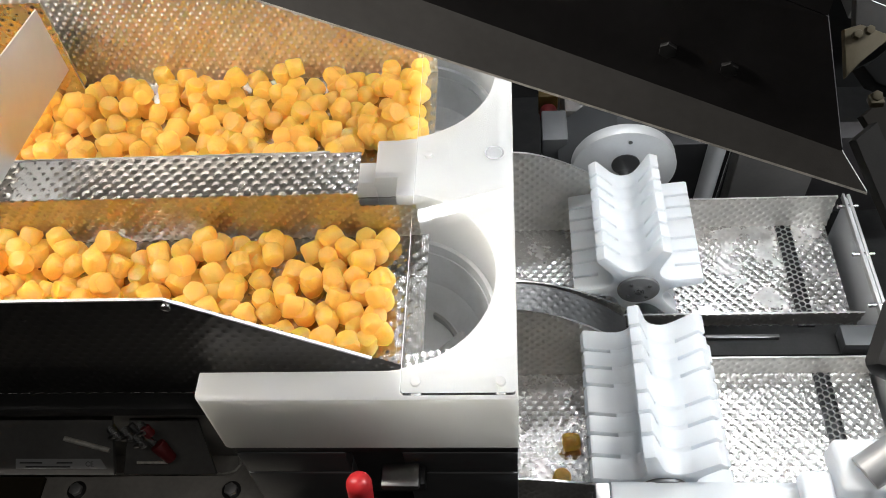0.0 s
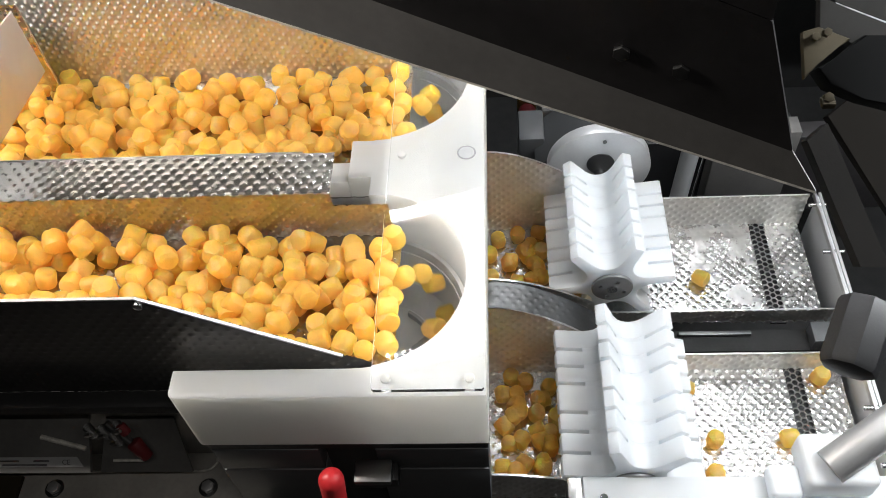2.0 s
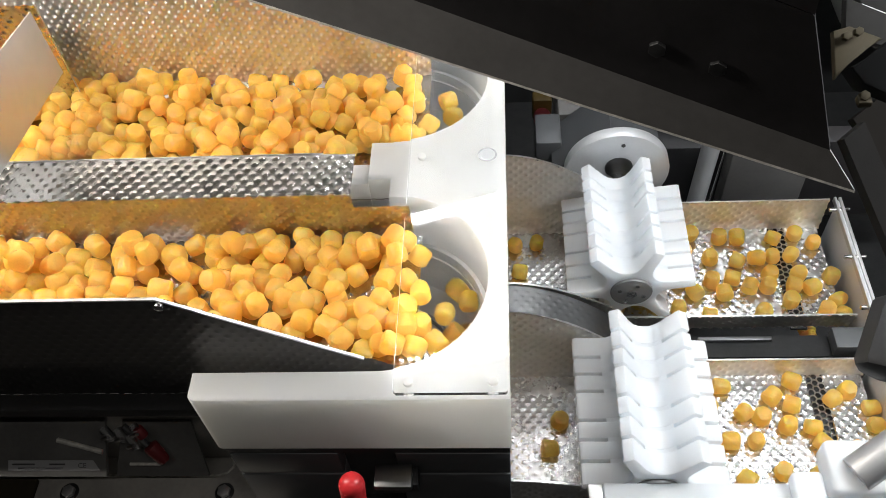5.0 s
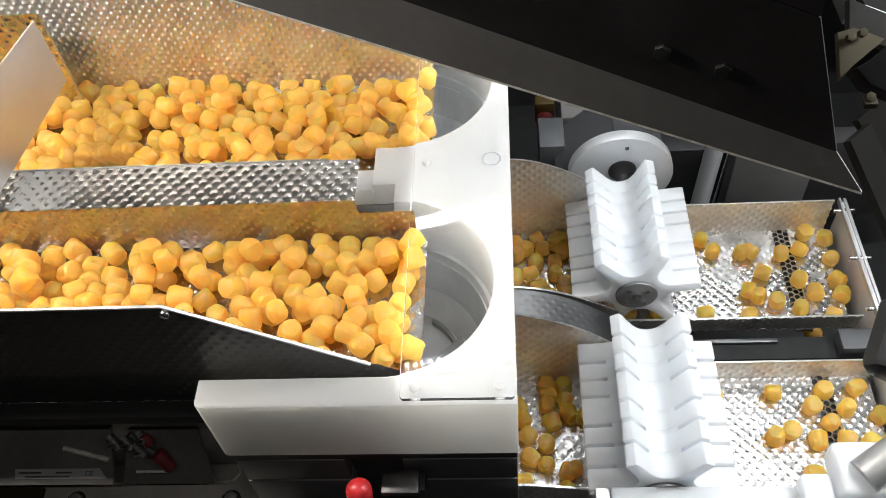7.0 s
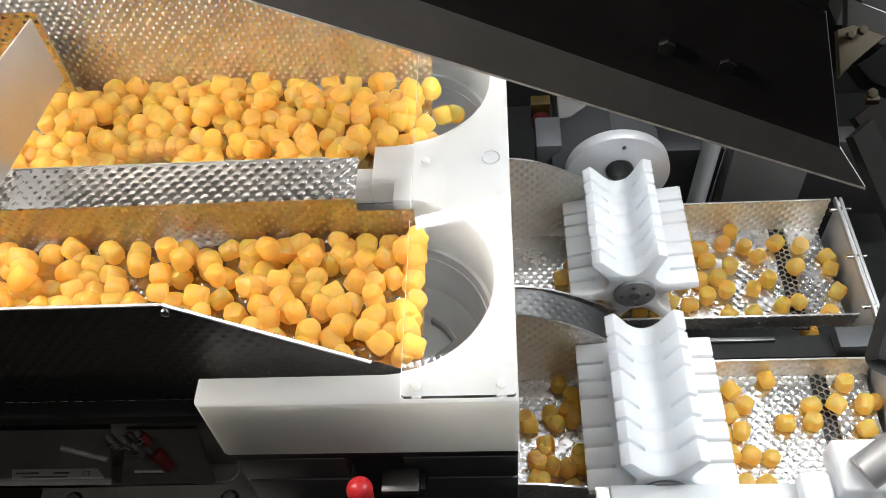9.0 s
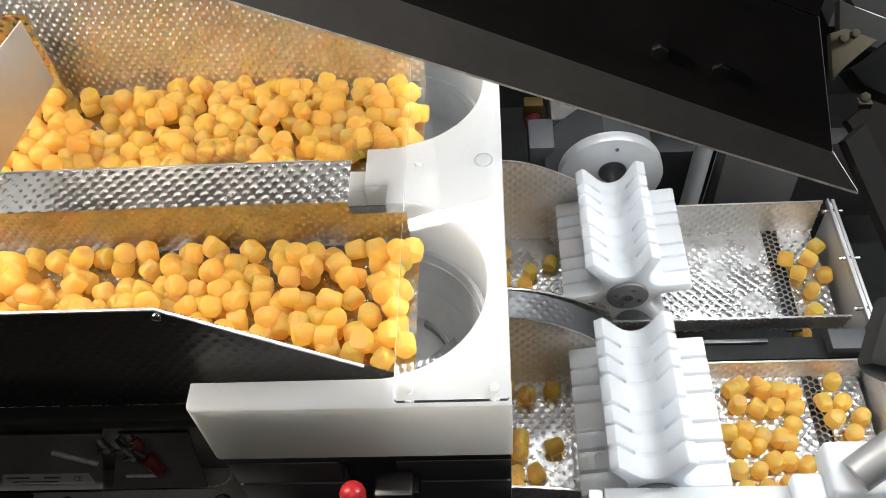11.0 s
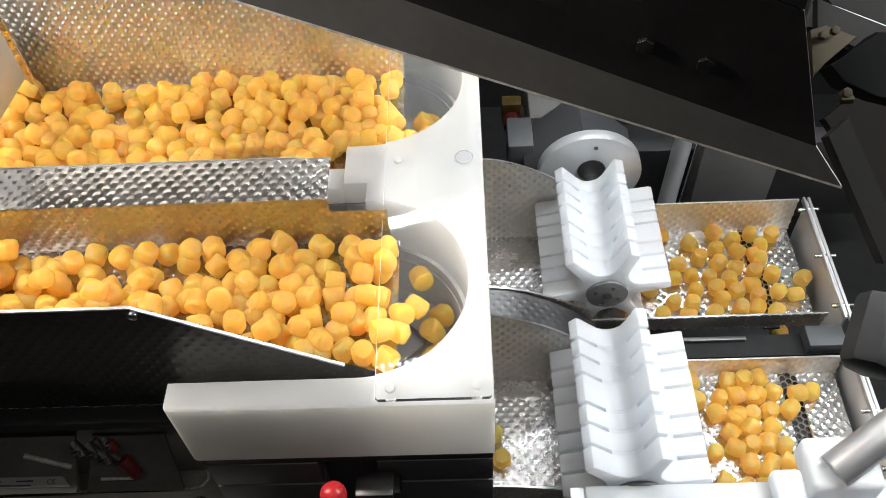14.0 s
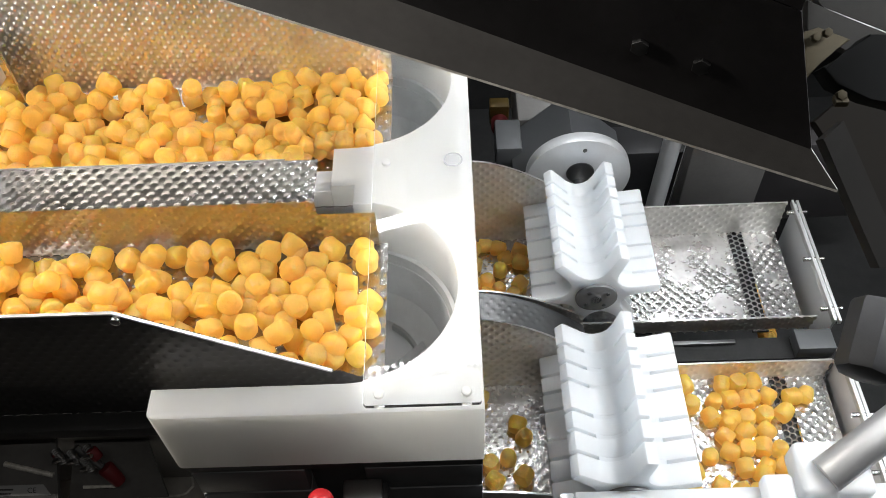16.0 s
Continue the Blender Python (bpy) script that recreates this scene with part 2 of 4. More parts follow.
def upper_trough():
    t = thing("feeder_trough", "two-lane vibrating feeder trough of dimpled stainless steel", "feeder trough")
    part("lane_floor", dimpled((-0.62, 0.0262, FLOOR_Z), (1, 0, 0), (0, 1, 0), END_X + 0.62, 0.1285, STEEL_DIMMED), STEEL_DIMMED, t)
    part("lane_floor", dimpled((-0.62, 0.197, FLOOR_Z), (1, 0, 0), (0, 1, 0), END_X + 0.62, 0.161, STEEL_DIMMED), STEEL_DIMMED, t)
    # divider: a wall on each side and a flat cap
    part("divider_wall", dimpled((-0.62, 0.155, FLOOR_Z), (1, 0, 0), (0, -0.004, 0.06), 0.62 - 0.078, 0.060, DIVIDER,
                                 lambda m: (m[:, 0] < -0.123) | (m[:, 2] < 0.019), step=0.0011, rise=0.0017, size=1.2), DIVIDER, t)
    part("divider_cap", dimpled((-0.62, 0.151, STRIP_Z), (1, 0, 0), (0, 1, 0), 0.62 - 0.123, 0.0445, STEEL_DIMMED), STEEL_DIMMED, t)
    part("divider_wall", slab(((-0.62, 0.1965, FLOOR_Z), (-0.15, 0.1965, FLOOR_Z), (-0.15, 0.1965, STRIP_Z), (-0.62, 0.1965, STRIP_Z)), 0.001), SHEET, t)
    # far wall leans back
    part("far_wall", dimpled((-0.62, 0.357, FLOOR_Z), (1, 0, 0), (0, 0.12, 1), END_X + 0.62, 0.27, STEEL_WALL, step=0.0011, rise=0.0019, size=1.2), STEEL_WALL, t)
    # near wall: level top that slopes down towards the outlet
    def keep(m):
        top = np.where(m[:, 0] < -0.2365, 0.0765, 0.0765 - (m[:, 0] + 0.2365) * 0.0765 / 0.131)
        return m[:, 2] < top
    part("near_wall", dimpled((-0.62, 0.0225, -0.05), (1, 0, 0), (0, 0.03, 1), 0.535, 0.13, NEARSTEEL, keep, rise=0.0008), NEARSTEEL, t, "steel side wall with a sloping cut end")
    part("near_wall_edge", slab(((-0.62, 0.0235, 0.0768), (-0.2365, 0.0235, 0.0768), (-0.2365, 0.0258, 0.0768), (-0.62, 0.0258, 0.0768)), 0.0016), SHEET, t)
    part("near_wall_edge", slab(((-0.2365, 0.0235, 0.0768), (-0.1055, 0.0215, 0.0003), (-0.1055, 0.0238, 0.0003), (-0.2365, 0.0258, 0.0768)), 0.0016), SHEET, t)
    part("rivet", rod((-0.2355, 0.0255, 0.0705), (-0.2355, 0.0205, 0.0705), 0.0036, 16, bevel=0.001), CHROME, t)
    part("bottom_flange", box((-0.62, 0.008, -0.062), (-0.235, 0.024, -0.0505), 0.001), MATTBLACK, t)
    return t


upper_trough()


def gate():
    g = thing("flow_gate", "smooth stainless flow gate standing across the far lane", "gate plate")
    part("plate", prism([(0.150, 0.0455), (0.3228, 0.0245), (0.3222, 0.0940), (0.150, 0.119)], "x", -0.4166, -0.415, 0.0002), GATE, g)
    part("side_sheet", dimpled((-0.62, 0.3318, -0.014), (1, 0, 0), (0, 0, 1), 0.2052, 0.108, STEEL), STEEL, g)
    part("side_edge", box((-0.4156, 0.3313, -0.014), (-0.4146, 0.3328, 0.094)), SHEET, g)


gate()


# ---------------------------------------------------------------- white outlet block
def arc(cx, cy, r, a0, a1, n=40):
    return [(cx + r * math.cos(radians(a0 + (a1 - a0) * i / n)), cy + r * math.sin(radians(a0 + (a1 - a0) * i / n))) for i in range(n + 1)]


def outlet_block():
    b = thing("outlet_block", "white plastic outlet block with two round drop holes", "machine block")
    cx, r, near, far = -0.0986, 0.083, 0.0955, 0.3265
    outline = arc(-0.2255, -0.0050, 0.0065, 180, 270, 8) + [(0.0, -0.0115), (0.0, 0.47), (cx, 0.47)]
    outline += [(cx, far + r)] + arc(cx, far, r, 90, -90) + [(cx, 0.243), (-0.118, 0.243), (-0.118, 0.1985), (cx, 0.1985)]
    outline += arc(cx, near, r, 90, -90) + [(-0.232, 0.0123)]
    part("body", prism(outline, "z", -0.08, 0.0, 0.0018), WHITE, b)
    part("bracket_tab", box((-0.150, 0.1985, -0.036), (-0.1185, 0.222, -0.006), 0.001), WHITE, b)
    part("dowel_ring", prism(arc(-0.016, 0.2226, 0.0083, 0, 352, 44), "z", -0.002, 0.00012), LABEL, b, "grey rim of a dowel hole")
    part("dowel", rod((-0.016, 0.2226, -0.002), (-0.016, 0.2226, 0.00022), 0.0068, 36), WHITE, b)
    # black strip put in for the shade in the gap under the block
    part("gap_strip", box((-0.2245, -0.0105, -0.0885), (-0.001, 0.008, -0.0805)), BLACK, b, "black strip drawn for the dark gap")
    for x0, x1 in ((-0.2235, -0.1365), (-0.091, -0.001)):
        part("lower_block", box((x0, -0.0115, -0.125), (x1, 0.02, -0.089), 0.001), CASTGREY, b)
        part("lower_block", box((x0, -0.0115, -0.20), (x1, 0.02, -0.128), 0.001), CASTGREY, b)
    # black backing for the dark of the opening between the lower blocks
    part("opening_backing", box((-0.1365, 0.002, -0.2), (-0.091, 0.02, -0.089)), BLACK, b)
    # funnels seen down the two drop holes
    for cy in (near, far):
        bm = bmesh.new()
        rings = [[bm.verts.new((x, y, z)) for x, y in arc(cx + dx, cy, rr, 0, 354, 59)] for rr, z, dx in
                 ((0.0835, -0.0602, 0), (0.0795, -0.0602, 0), (0.0780, -0.070, 0), (0.0770, -0.070, 0), (0.070, -0.105, 0.0), (0.052, -0.122, 0.0))]
        for lo, hi in zip(rings, rings[1:]):
            for i in range(60):
                bm.faces.new((lo[i], lo[(i + 1) % 60], hi[(i + 1) % 60], hi[i]))
        part("drop_funnel", bm, FUNNEL, b, "grey steel drop funnel")
        part("funnel_floor", rod((cx, cy, -0.135), (cx, cy, -0.128), 0.062, 48), FUNNEL, b)
        part("deflector", slab(((cx - 0.01, cy - 0.045, -0.118), (cx + 0.055, cy + 0.01, -0.108), (cx + 0.052, cy + 0.016, -0.106), (cx - 0.012, cy - 0.037, -0.114)), 0.006), LABEL, b, "pale grey deflector rib")
        part("rim_ring", prism(arc(cx, cy, 0.05, 60, -60, 24) + arc(cx, cy, 0.047, -60, 60, 24), "z", -0.127, -0.119), LABEL, b)
    return b


outlet_block()


def cover():
    c = thing("cover_sheet", "clear acrylic cover screwed onto the white block", "cover sheet")
    outline = [(-0.0825, -0.0062), (-0.0805, -0.0082), (-0.0035, -0.0082), (-0.002, -0.0067), (-0.002, 0.45), (-0.0825, 0.45)]
    part("sheet", prism(outline, "z", 0.0004, 0.0042), CLEAR, c).visible_shadow = False
    part("cut_edge", box((-0.0829, -0.006, 0.0004), (-0.0826, 0.196, 0.0042)), CUTEDGE, c, "pale saw-cut acrylic edge").visible_shadow = False
    part("cut_edge", box((-0.0829, 0.2385, 0.0004), (-0.0826, 0.45, 0.0042)), CUTEDGE, c, "pale saw-cut acrylic edge").visible_shadow = False
    for x, y in ((-0.072, 0.0), (-0.012, 0.0), (-0.072, 0.2189)):
        s = part("screw", rod((x, y, 0.0028), (x, y, 0.0065), 0.0036, 20, bevel=0.0008), WHITE, c)


cover()


# ---------------------------------------------------------------- lower trough
LOW_Z = -0.16
# the lower machine is laid out on a smaller plan, which is set 1.17 times larger about this point
LOW_SIZE, LOW_FROM = 1.17, Vector((-0.004, -0.296, 0.539))
LOW = Matrix.Translation(LOW_FROM * (1 - LOW_SIZE)) @ Matrix.Diagonal((LOW_SIZE,) * 3 + (1,))


def low_pose(x, y, z, up, *turn):
    """A pose from a place on the lower plan and a rise in metres."""
    return Matrix.Translation((0, 0, up)) @ Matrix.Translation(LOW @ Vector((x, y, z))) @ pose(0, 0, 0, *turn)


def lower_trough():
    t = thing("discharge_trough", "two-lane discharge trough of dimpled stainless steel", "discharge trough", m=LOW)
    for y0, y1 in ((0.1475, 0.2645), (-0.0225, 0.0965)):
        def keep(m):
            return (m[:, 0] < 0.2615) | (m[:, 0] > 0.2765)
        part("lane_floor", dimpled((-0.014, y0, LOW_Z), (1, 0, 0), (0, 1, 0), 0.324, y1 - y0, STEEL, keep, size=LOW_SIZE), STEEL, t)
        bm = bmesh.new()
        ny = round((y1 - y0) / 0.0062)
        part("sieve_backing", box((0.2615, y0, LOW_Z - 0.006), (0.2765, y1, LOW_Z - 0.004)), BLACK, t)
        for i in range(3):
            for j in range(ny):
                x, y = 0.2615 + 0.005 * (i + 0.5), y0 + (y1 - y0) * (j + (0.75 if i % 2 else 0.25)) / ny
                turns = [k * math.pi / 3 for k in range(6)]
                va = [bm.verts.new((x + 0.0034 * math.cos(a), y + 0.0034 * math.sin(a), LOW_Z + 0.0003)) for a in turns]
                vb = [bm.verts.new((x + 0.0026 * math.cos(a), y + 0.0026 * math.sin(a), LOW_Z - 0.0008)) for a in turns]
                for k in range(6):
                    bm.faces.new((va[k], va[(k + 1) % 6], vb[(k + 1) % 6], vb[k]))
        part("sieve_strip", bm, SHEET, t, "dark perforated sieve strip")

    def crest(lo):
        def top(x):
            k = np.clip((x - 0.0) / 0.098, 0, 1)
            return np.where(x < 0.098, lo[0] + (lo[1] - lo[0]) * k ** 1.7, lo[2])
        return top

    def wall(name, y, n_up, tops, x0=-0.014, x1=0.312):
        top = crest(tops)
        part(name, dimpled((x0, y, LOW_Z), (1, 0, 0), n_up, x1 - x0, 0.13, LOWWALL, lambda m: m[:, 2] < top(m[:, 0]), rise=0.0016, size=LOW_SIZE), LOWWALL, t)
        bm = bmesh.new()
        xs = np.r_[np.linspace(x0, 0.098, 24), np.linspace(0.0981, x1, 4)]
        lean = n_up[1]
        rows = [[bm.verts.new((x, y + lean * (float(top(x)) - LOW_Z) + d, float(top(x)) + 0.0004)) for x in xs] for d in (-0.0009, 0.0009)]
        for i in range(len(xs) - 1):
            bm.faces.new((rows[0][i], rows[0][i + 1], rows[1][i + 1], rows[1][i]))
        part("wall_edge", bm, SHEET, t)
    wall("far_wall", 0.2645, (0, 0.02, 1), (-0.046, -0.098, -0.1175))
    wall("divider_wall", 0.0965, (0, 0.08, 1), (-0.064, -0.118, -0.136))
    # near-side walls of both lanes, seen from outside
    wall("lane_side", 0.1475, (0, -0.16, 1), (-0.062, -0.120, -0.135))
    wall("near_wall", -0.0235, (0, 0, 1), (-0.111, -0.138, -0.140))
    # bridging cap between the lanes upstream, rounded down to the rotor
    top = crest((-0.063, -0.120, -0.135))

    def bend(p):
        p[..., 2] = top(p[..., 0])
        return p
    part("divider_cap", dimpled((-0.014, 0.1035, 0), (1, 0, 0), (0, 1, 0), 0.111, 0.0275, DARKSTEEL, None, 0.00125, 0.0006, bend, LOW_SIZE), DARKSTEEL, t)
    part("divider_channel", box((0.10, 0.1075, -0.16), (0.315, 0.1295, -0.147)), MATTBLACK, t)
    part("channel_bar", box((0.17, 0.1225, -0.147), (0.235, 0.1265, -0.1425), 0.0006), DARKSTEEL, t)
    for x in (0.05, 0.27):
        part("leg", box((x - 0.012, 0.106, -0.41), (x + 0.012, 0.131, -0.165), 0.001), DARKSTEEL, t)
    part("end_bracket", box((0.285, 0.1075, -0.147), (0.318, 0.1285, -0.132), 0.001), CASTGREY, t)
    return t


lower_trough()


def end_plate(y0, y1, x=0.323):
    e = thing("end_plate", "grey aluminium end plate clamped between two bright bars", "end plate", "end plates", m=LOW)
    part("plate", box((x - 0.001, y0, LOW_Z - 0.03), (x + 0.001, y1, -0.126)), ALU, e)
    part("bar", box((x - 0.0035, y0 - 0.004, -0.130), (x - 0.0012, y1 + 0.004, -0.1235), 0.0004), SATIN, e)
    part("bar", box((x + 0.0012, y0 - 0.004, -0.130), (x + 0.004, y1 + 0.004, -0.1245), 0.0004), SATIN, e)
    for f in (0.08, 0.5, 0.93):
        y = y0 + (y1 - y0) * f
        part("screw", rod((x - 0.010, y, -0.1275), (x + 0.009, y, -0.1275), 0.0022, 12), CHROME, e)


end_plate(0.135, 0.270)
end_plate(-0.02, 0.10, 0.318)


# ---------------------------------------------------------------- paddle rotors
AXIS_X, AXIS_Z, TIP = 0.1085, -0.1015, 0.0562
WIDTHS = (0.020, 0.0155, 0.0155, 0.0265, 0.0162, 0.0175, 0.0200)


def star(tip=TIP):
    pts = []
    for k in range(6):
        for r, side in ((0.0255, -30), (0.0262, -22), (0.0290, -14.5), (0.0350, -9.6), (tip * 0.96, -5.3), (tip, -4.0), (tip, 4.0), (tip * 0.96, 5.3),
                        (0.0350, 9.6), (0.0290, 14.5), (0.0262, 22)):
            a = radians(60 * k + side)
            pts.append((r * math.cos(a), r * math.sin(a)))
    return pts


def rotor(y0, y1, label):
    ob = thing("paddle_rotor", label, "paddle rotor", "paddle rotors", m=LOW @ pose(AXIS_X, (y0 + y1) / 2, AXIS_Z))
    k = (y1 - y0) / (sum(WIDTHS) + 0.0027 * 6)
    y = (y1 - y0) / 2
    for w in WIDTHS:
        part("paddle_ring", prism(star(), "y", y - w * k, y, 0.0012), PADDLE, ob)
        y -= w * k + 0.0027 * k
    half = (y1 - y0) / 2
    part("web", prism([(x * 0.982, z * 0.982) for x, z in star(0.0300)], "y", -half + 0.0015, half - 0.0015), PADDLE, ob)
    part("core", rod((0, -half + 0.001, 0), (0, half - 0.001, 0), 0.0248, 36), PADDLE, ob)
    for s in (-1, 1):
        cap = part("hub_cap", rod((0, s * (half - 0.001), 0), (0, s * (half + 0.003), 0), 0.0185, 32, bevel=0.001), HUB, ob, "grey steel hub cap")
        part("hub_screw", rod((0, s * (half + 0.002), 0), (0, s * (half + 0.0045), 0), 0.005, 6), CHROME, cap)
        for a in range(4):
            c = (0.0115 * math.cos(a * math.pi / 2 + 0.5), 0.0115 * math.sin(a * math.pi / 2 + 0.5))
            part("hub_screw", rod((c[0], s * (half + 0.002), c[1]), (c[0], s * (half + 0.004), c[1]), 0.0018, 10), CHROME, cap)
    return ob


ROTOR_FAR = rotor(0.150, 0.263, "white plastic six-fin paddle rotor over the discharge lane")
ROTOR_NEAR = rotor(-0.0340, 0.0965, "white plastic six-fin paddle rotor over the discharge lane")


def motor():
    m = thing("rotor_motor", "grey aluminium gear motor with a round flange", "gear motor", m=LOW)
    f = part("flange", rod((0.1075, 0.2855, -0.094), (0.1075, 0.298, -0.094), 0.0505, 64, bevel=0.001), ALU, m)
    part("flange_hole", rod((0.1085, 0.2845, -0.086), (0.1085, 0.287, -0.086), 0.0135, 32), DARKSTEEL, f)
    for x, z in ((0.1105, -0.056), (0.083, -0.118), (0.135, -0.115)):
        part("flange_pin", rod((x, 0.2845, z), (x, 0.2875, z), 0.002, 10), DARKSTEEL, f)
    part("gearbox", prism([(0.100, -0.052), (0.156, -0.105), (0.100, -0.160), (0.046, -0.105)], "y", 0.299, 0.362, 0.002), CASTGREY, m)
    part("motor_body", box((0.055, 0.376, -0.155), (0.105, 0.47, -0.100), 0.004), GREYPAINT, m)
    part("terminal_box", box((0.030, 0.325, -0.125), (0.056, 0.368, -0.090), 0.002), CASTGREY, m)
    plate = part("type_plate", slab(((0.0535, 0.302, -0.0985), (0.0535, 0.345, -0.0985), (0.0685, 0.345, -0.0840), (0.0685, 0.302, -0.0840)), -0.0006), LABEL, m)
    part("shaft", rod((AXIS_X, 0.26, AXIS_Z), (AXIS_X, 0.2875, AXIS_Z), 0.008, 24), CHROME, m)


motor()


# rail and clamp stand a little higher and nearer than the lower plan
FRONT = LOW @ Matrix.Translation(LOW_FROM * 0.032) @ Matrix.Diagonal((0.968,) * 3 + (1,))


def front_rail():
    r = thing("guard_rail", "white plastic rail along the near lane", "rail", m=FRONT)
    part("rail", box((0.070, -0.070, -0.118), (0.34, -0.0275, -0.106), 0.001), PADDLE, r)
    part("rail_end", box((0.058, -0.045, -0.135), (0.069, -0.0275, -0.108), 0.001), SHEET, r)
    part("screw", rod((0.085, -0.045, -0.107), (0.085, -0.045, -0.104), 0.003, 16), CHROME, r)


front_rail()


def clamp():
    c = thing("clamp_block", "white plastic clamp block holding a steel rod", "clamp", m=FRONT)
    part("block", box((0.232, -0.046, -0.105), (0.285, -0.004, -0.078), 0.005, 4), PADDLE, c)
    part("foot", box((0.208, -0.05, -0.106), (0.231, -0.024, -0.090), 0.004, 4), PADDLE, c)
    part("rod", rod((0.249, -0.033, -0.078), (0.345, 0.02, -0.03), 0.0135, 32, bevel=0.001), SATIN, c)


clamp()

# ---------------------------------------------------------------- guard frame in front
def guard():
    g = thing("guard_door", "black steel guard door frame with hex bolts", "guard door")
    low, high = Vector((-0.361, 0.164, 0.302)), Vector((0.1724, -0.0058, 0.205))
    mid0, mid1 = Vector((-0.330, 0.1542, 0.348)), Vector((0.164, 0.0162, 0.2114))
    part("flange", slab((low, high, mid1, mid0), 0.0012), GREYPAINT, g)
    d, side = (high - low).normalized(), Vector((0.0, -0.35, -0.6)).normalized() * 0.0012
    # pale strip drawn in as the bright line of the flange edge
    part("bright_edge", slab((low + side, high + side, high, low), 0.0012), PALE_WORN, g, "pale line along the flange edge")
    up = Vector((0, 0, 0.30))
    part("beam", slab((mid0, mid1, mid1 + EDGE, mid0 + Vector((0, 0, 0.085))), 0.004), PAINT, g)
    part("beam", slab((mid0 + Vector((0, 0, 0.0855)), mid1 + EDGE + Vector((0, 0, 0.0005)), mid1 + Vector((-0.032, 0, 0.28)), mid0 + up), 0.004), PAINT, g)
    for x, y, z in BOLTS:
        part("bolt", rod((x, y, z), (x - 0.0015, y - 0.0055, z), 0.0046, 6, bevel=0.0006), DARKSTEEL, g)
        part("washer", rod((x, y + 0.001, z), (x - 0.0002, y - 0.0008, z), 0.0068, 24), DARKSTEEL, g)
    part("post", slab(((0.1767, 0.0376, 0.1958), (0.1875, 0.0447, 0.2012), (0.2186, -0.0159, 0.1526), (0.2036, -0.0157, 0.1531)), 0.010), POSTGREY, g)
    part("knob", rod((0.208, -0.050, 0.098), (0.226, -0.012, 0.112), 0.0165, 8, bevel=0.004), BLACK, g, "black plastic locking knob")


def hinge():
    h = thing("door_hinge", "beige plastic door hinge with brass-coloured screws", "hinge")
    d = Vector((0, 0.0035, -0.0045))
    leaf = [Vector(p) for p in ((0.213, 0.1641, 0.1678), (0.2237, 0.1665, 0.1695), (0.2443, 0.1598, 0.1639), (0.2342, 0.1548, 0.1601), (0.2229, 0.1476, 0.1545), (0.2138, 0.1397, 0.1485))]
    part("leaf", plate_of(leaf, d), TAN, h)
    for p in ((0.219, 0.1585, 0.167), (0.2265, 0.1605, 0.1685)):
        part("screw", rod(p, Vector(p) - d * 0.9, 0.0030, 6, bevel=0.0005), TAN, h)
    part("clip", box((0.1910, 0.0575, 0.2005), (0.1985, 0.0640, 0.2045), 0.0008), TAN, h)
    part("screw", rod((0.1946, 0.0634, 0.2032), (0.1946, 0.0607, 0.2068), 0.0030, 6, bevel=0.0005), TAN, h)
    k = thing("hinge_cover", "rounded black rubber hinge cover", "cover")
    lobe = [Vector(p) for p in ((0.223, 0.1211, 0.1846), (0.237, 0.1302, 0.1915), (0.2573, 0.1298, 0.1909), (0.2558, 0.0952, 0.1635), (0.2357, 0.0996, 0.1673), (0.2156, 0.1066, 0.1732), (0.2085, 0.1150, 0.1800))]
    part("shell", plate_of(lobe, d * 3), SOFTBLACK, k)


def plate_of(points, depth):
    bm = bmesh.new()
    a, b = [bm.verts.new(p) for p in points], [bm.verts.new(p + depth) for p in points]
    top = bm.faces.new(a)
    bm.faces.new(b[::-1])
    for i in range(len(a)):
        bm.faces.new((a[i], b[i], b[(i + 1) % len(a)], a[(i + 1) % len(a)]))
    bmesh.ops.bevel(bm, geom=list(top.edges), offset=0.0012, segments=2, profile=0.5, affect="EDGES")
    return bm


def side_wall():
    w = thing("side_cabinet", "dark brown side panel under a pale grey top cover", "cabinet")
    d = Vector((0, 0.006, -0.008))
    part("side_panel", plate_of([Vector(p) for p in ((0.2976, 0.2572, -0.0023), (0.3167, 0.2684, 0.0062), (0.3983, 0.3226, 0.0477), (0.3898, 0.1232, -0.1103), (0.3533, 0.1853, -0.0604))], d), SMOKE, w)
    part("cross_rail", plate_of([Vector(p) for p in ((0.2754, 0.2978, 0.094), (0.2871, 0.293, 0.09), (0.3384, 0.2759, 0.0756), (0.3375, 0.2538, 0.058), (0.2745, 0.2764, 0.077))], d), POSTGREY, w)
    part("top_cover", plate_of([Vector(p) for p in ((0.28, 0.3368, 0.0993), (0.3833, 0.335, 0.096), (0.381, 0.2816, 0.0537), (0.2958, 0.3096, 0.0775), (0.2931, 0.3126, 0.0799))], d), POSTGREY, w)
    part("cover_edge", rod((0.2950, 0.3088, 0.0775), (0.381, 0.2806, 0.0535), 0.0007, 8), SHEET, w)


hinge()
side_wall()
EDGE = Vector((-0.030, -0.001, 0.085))
BOLTS = ((0.0748, 0.041, 0.2631), (0.1033, 0.0331, 0.2566))
guard()


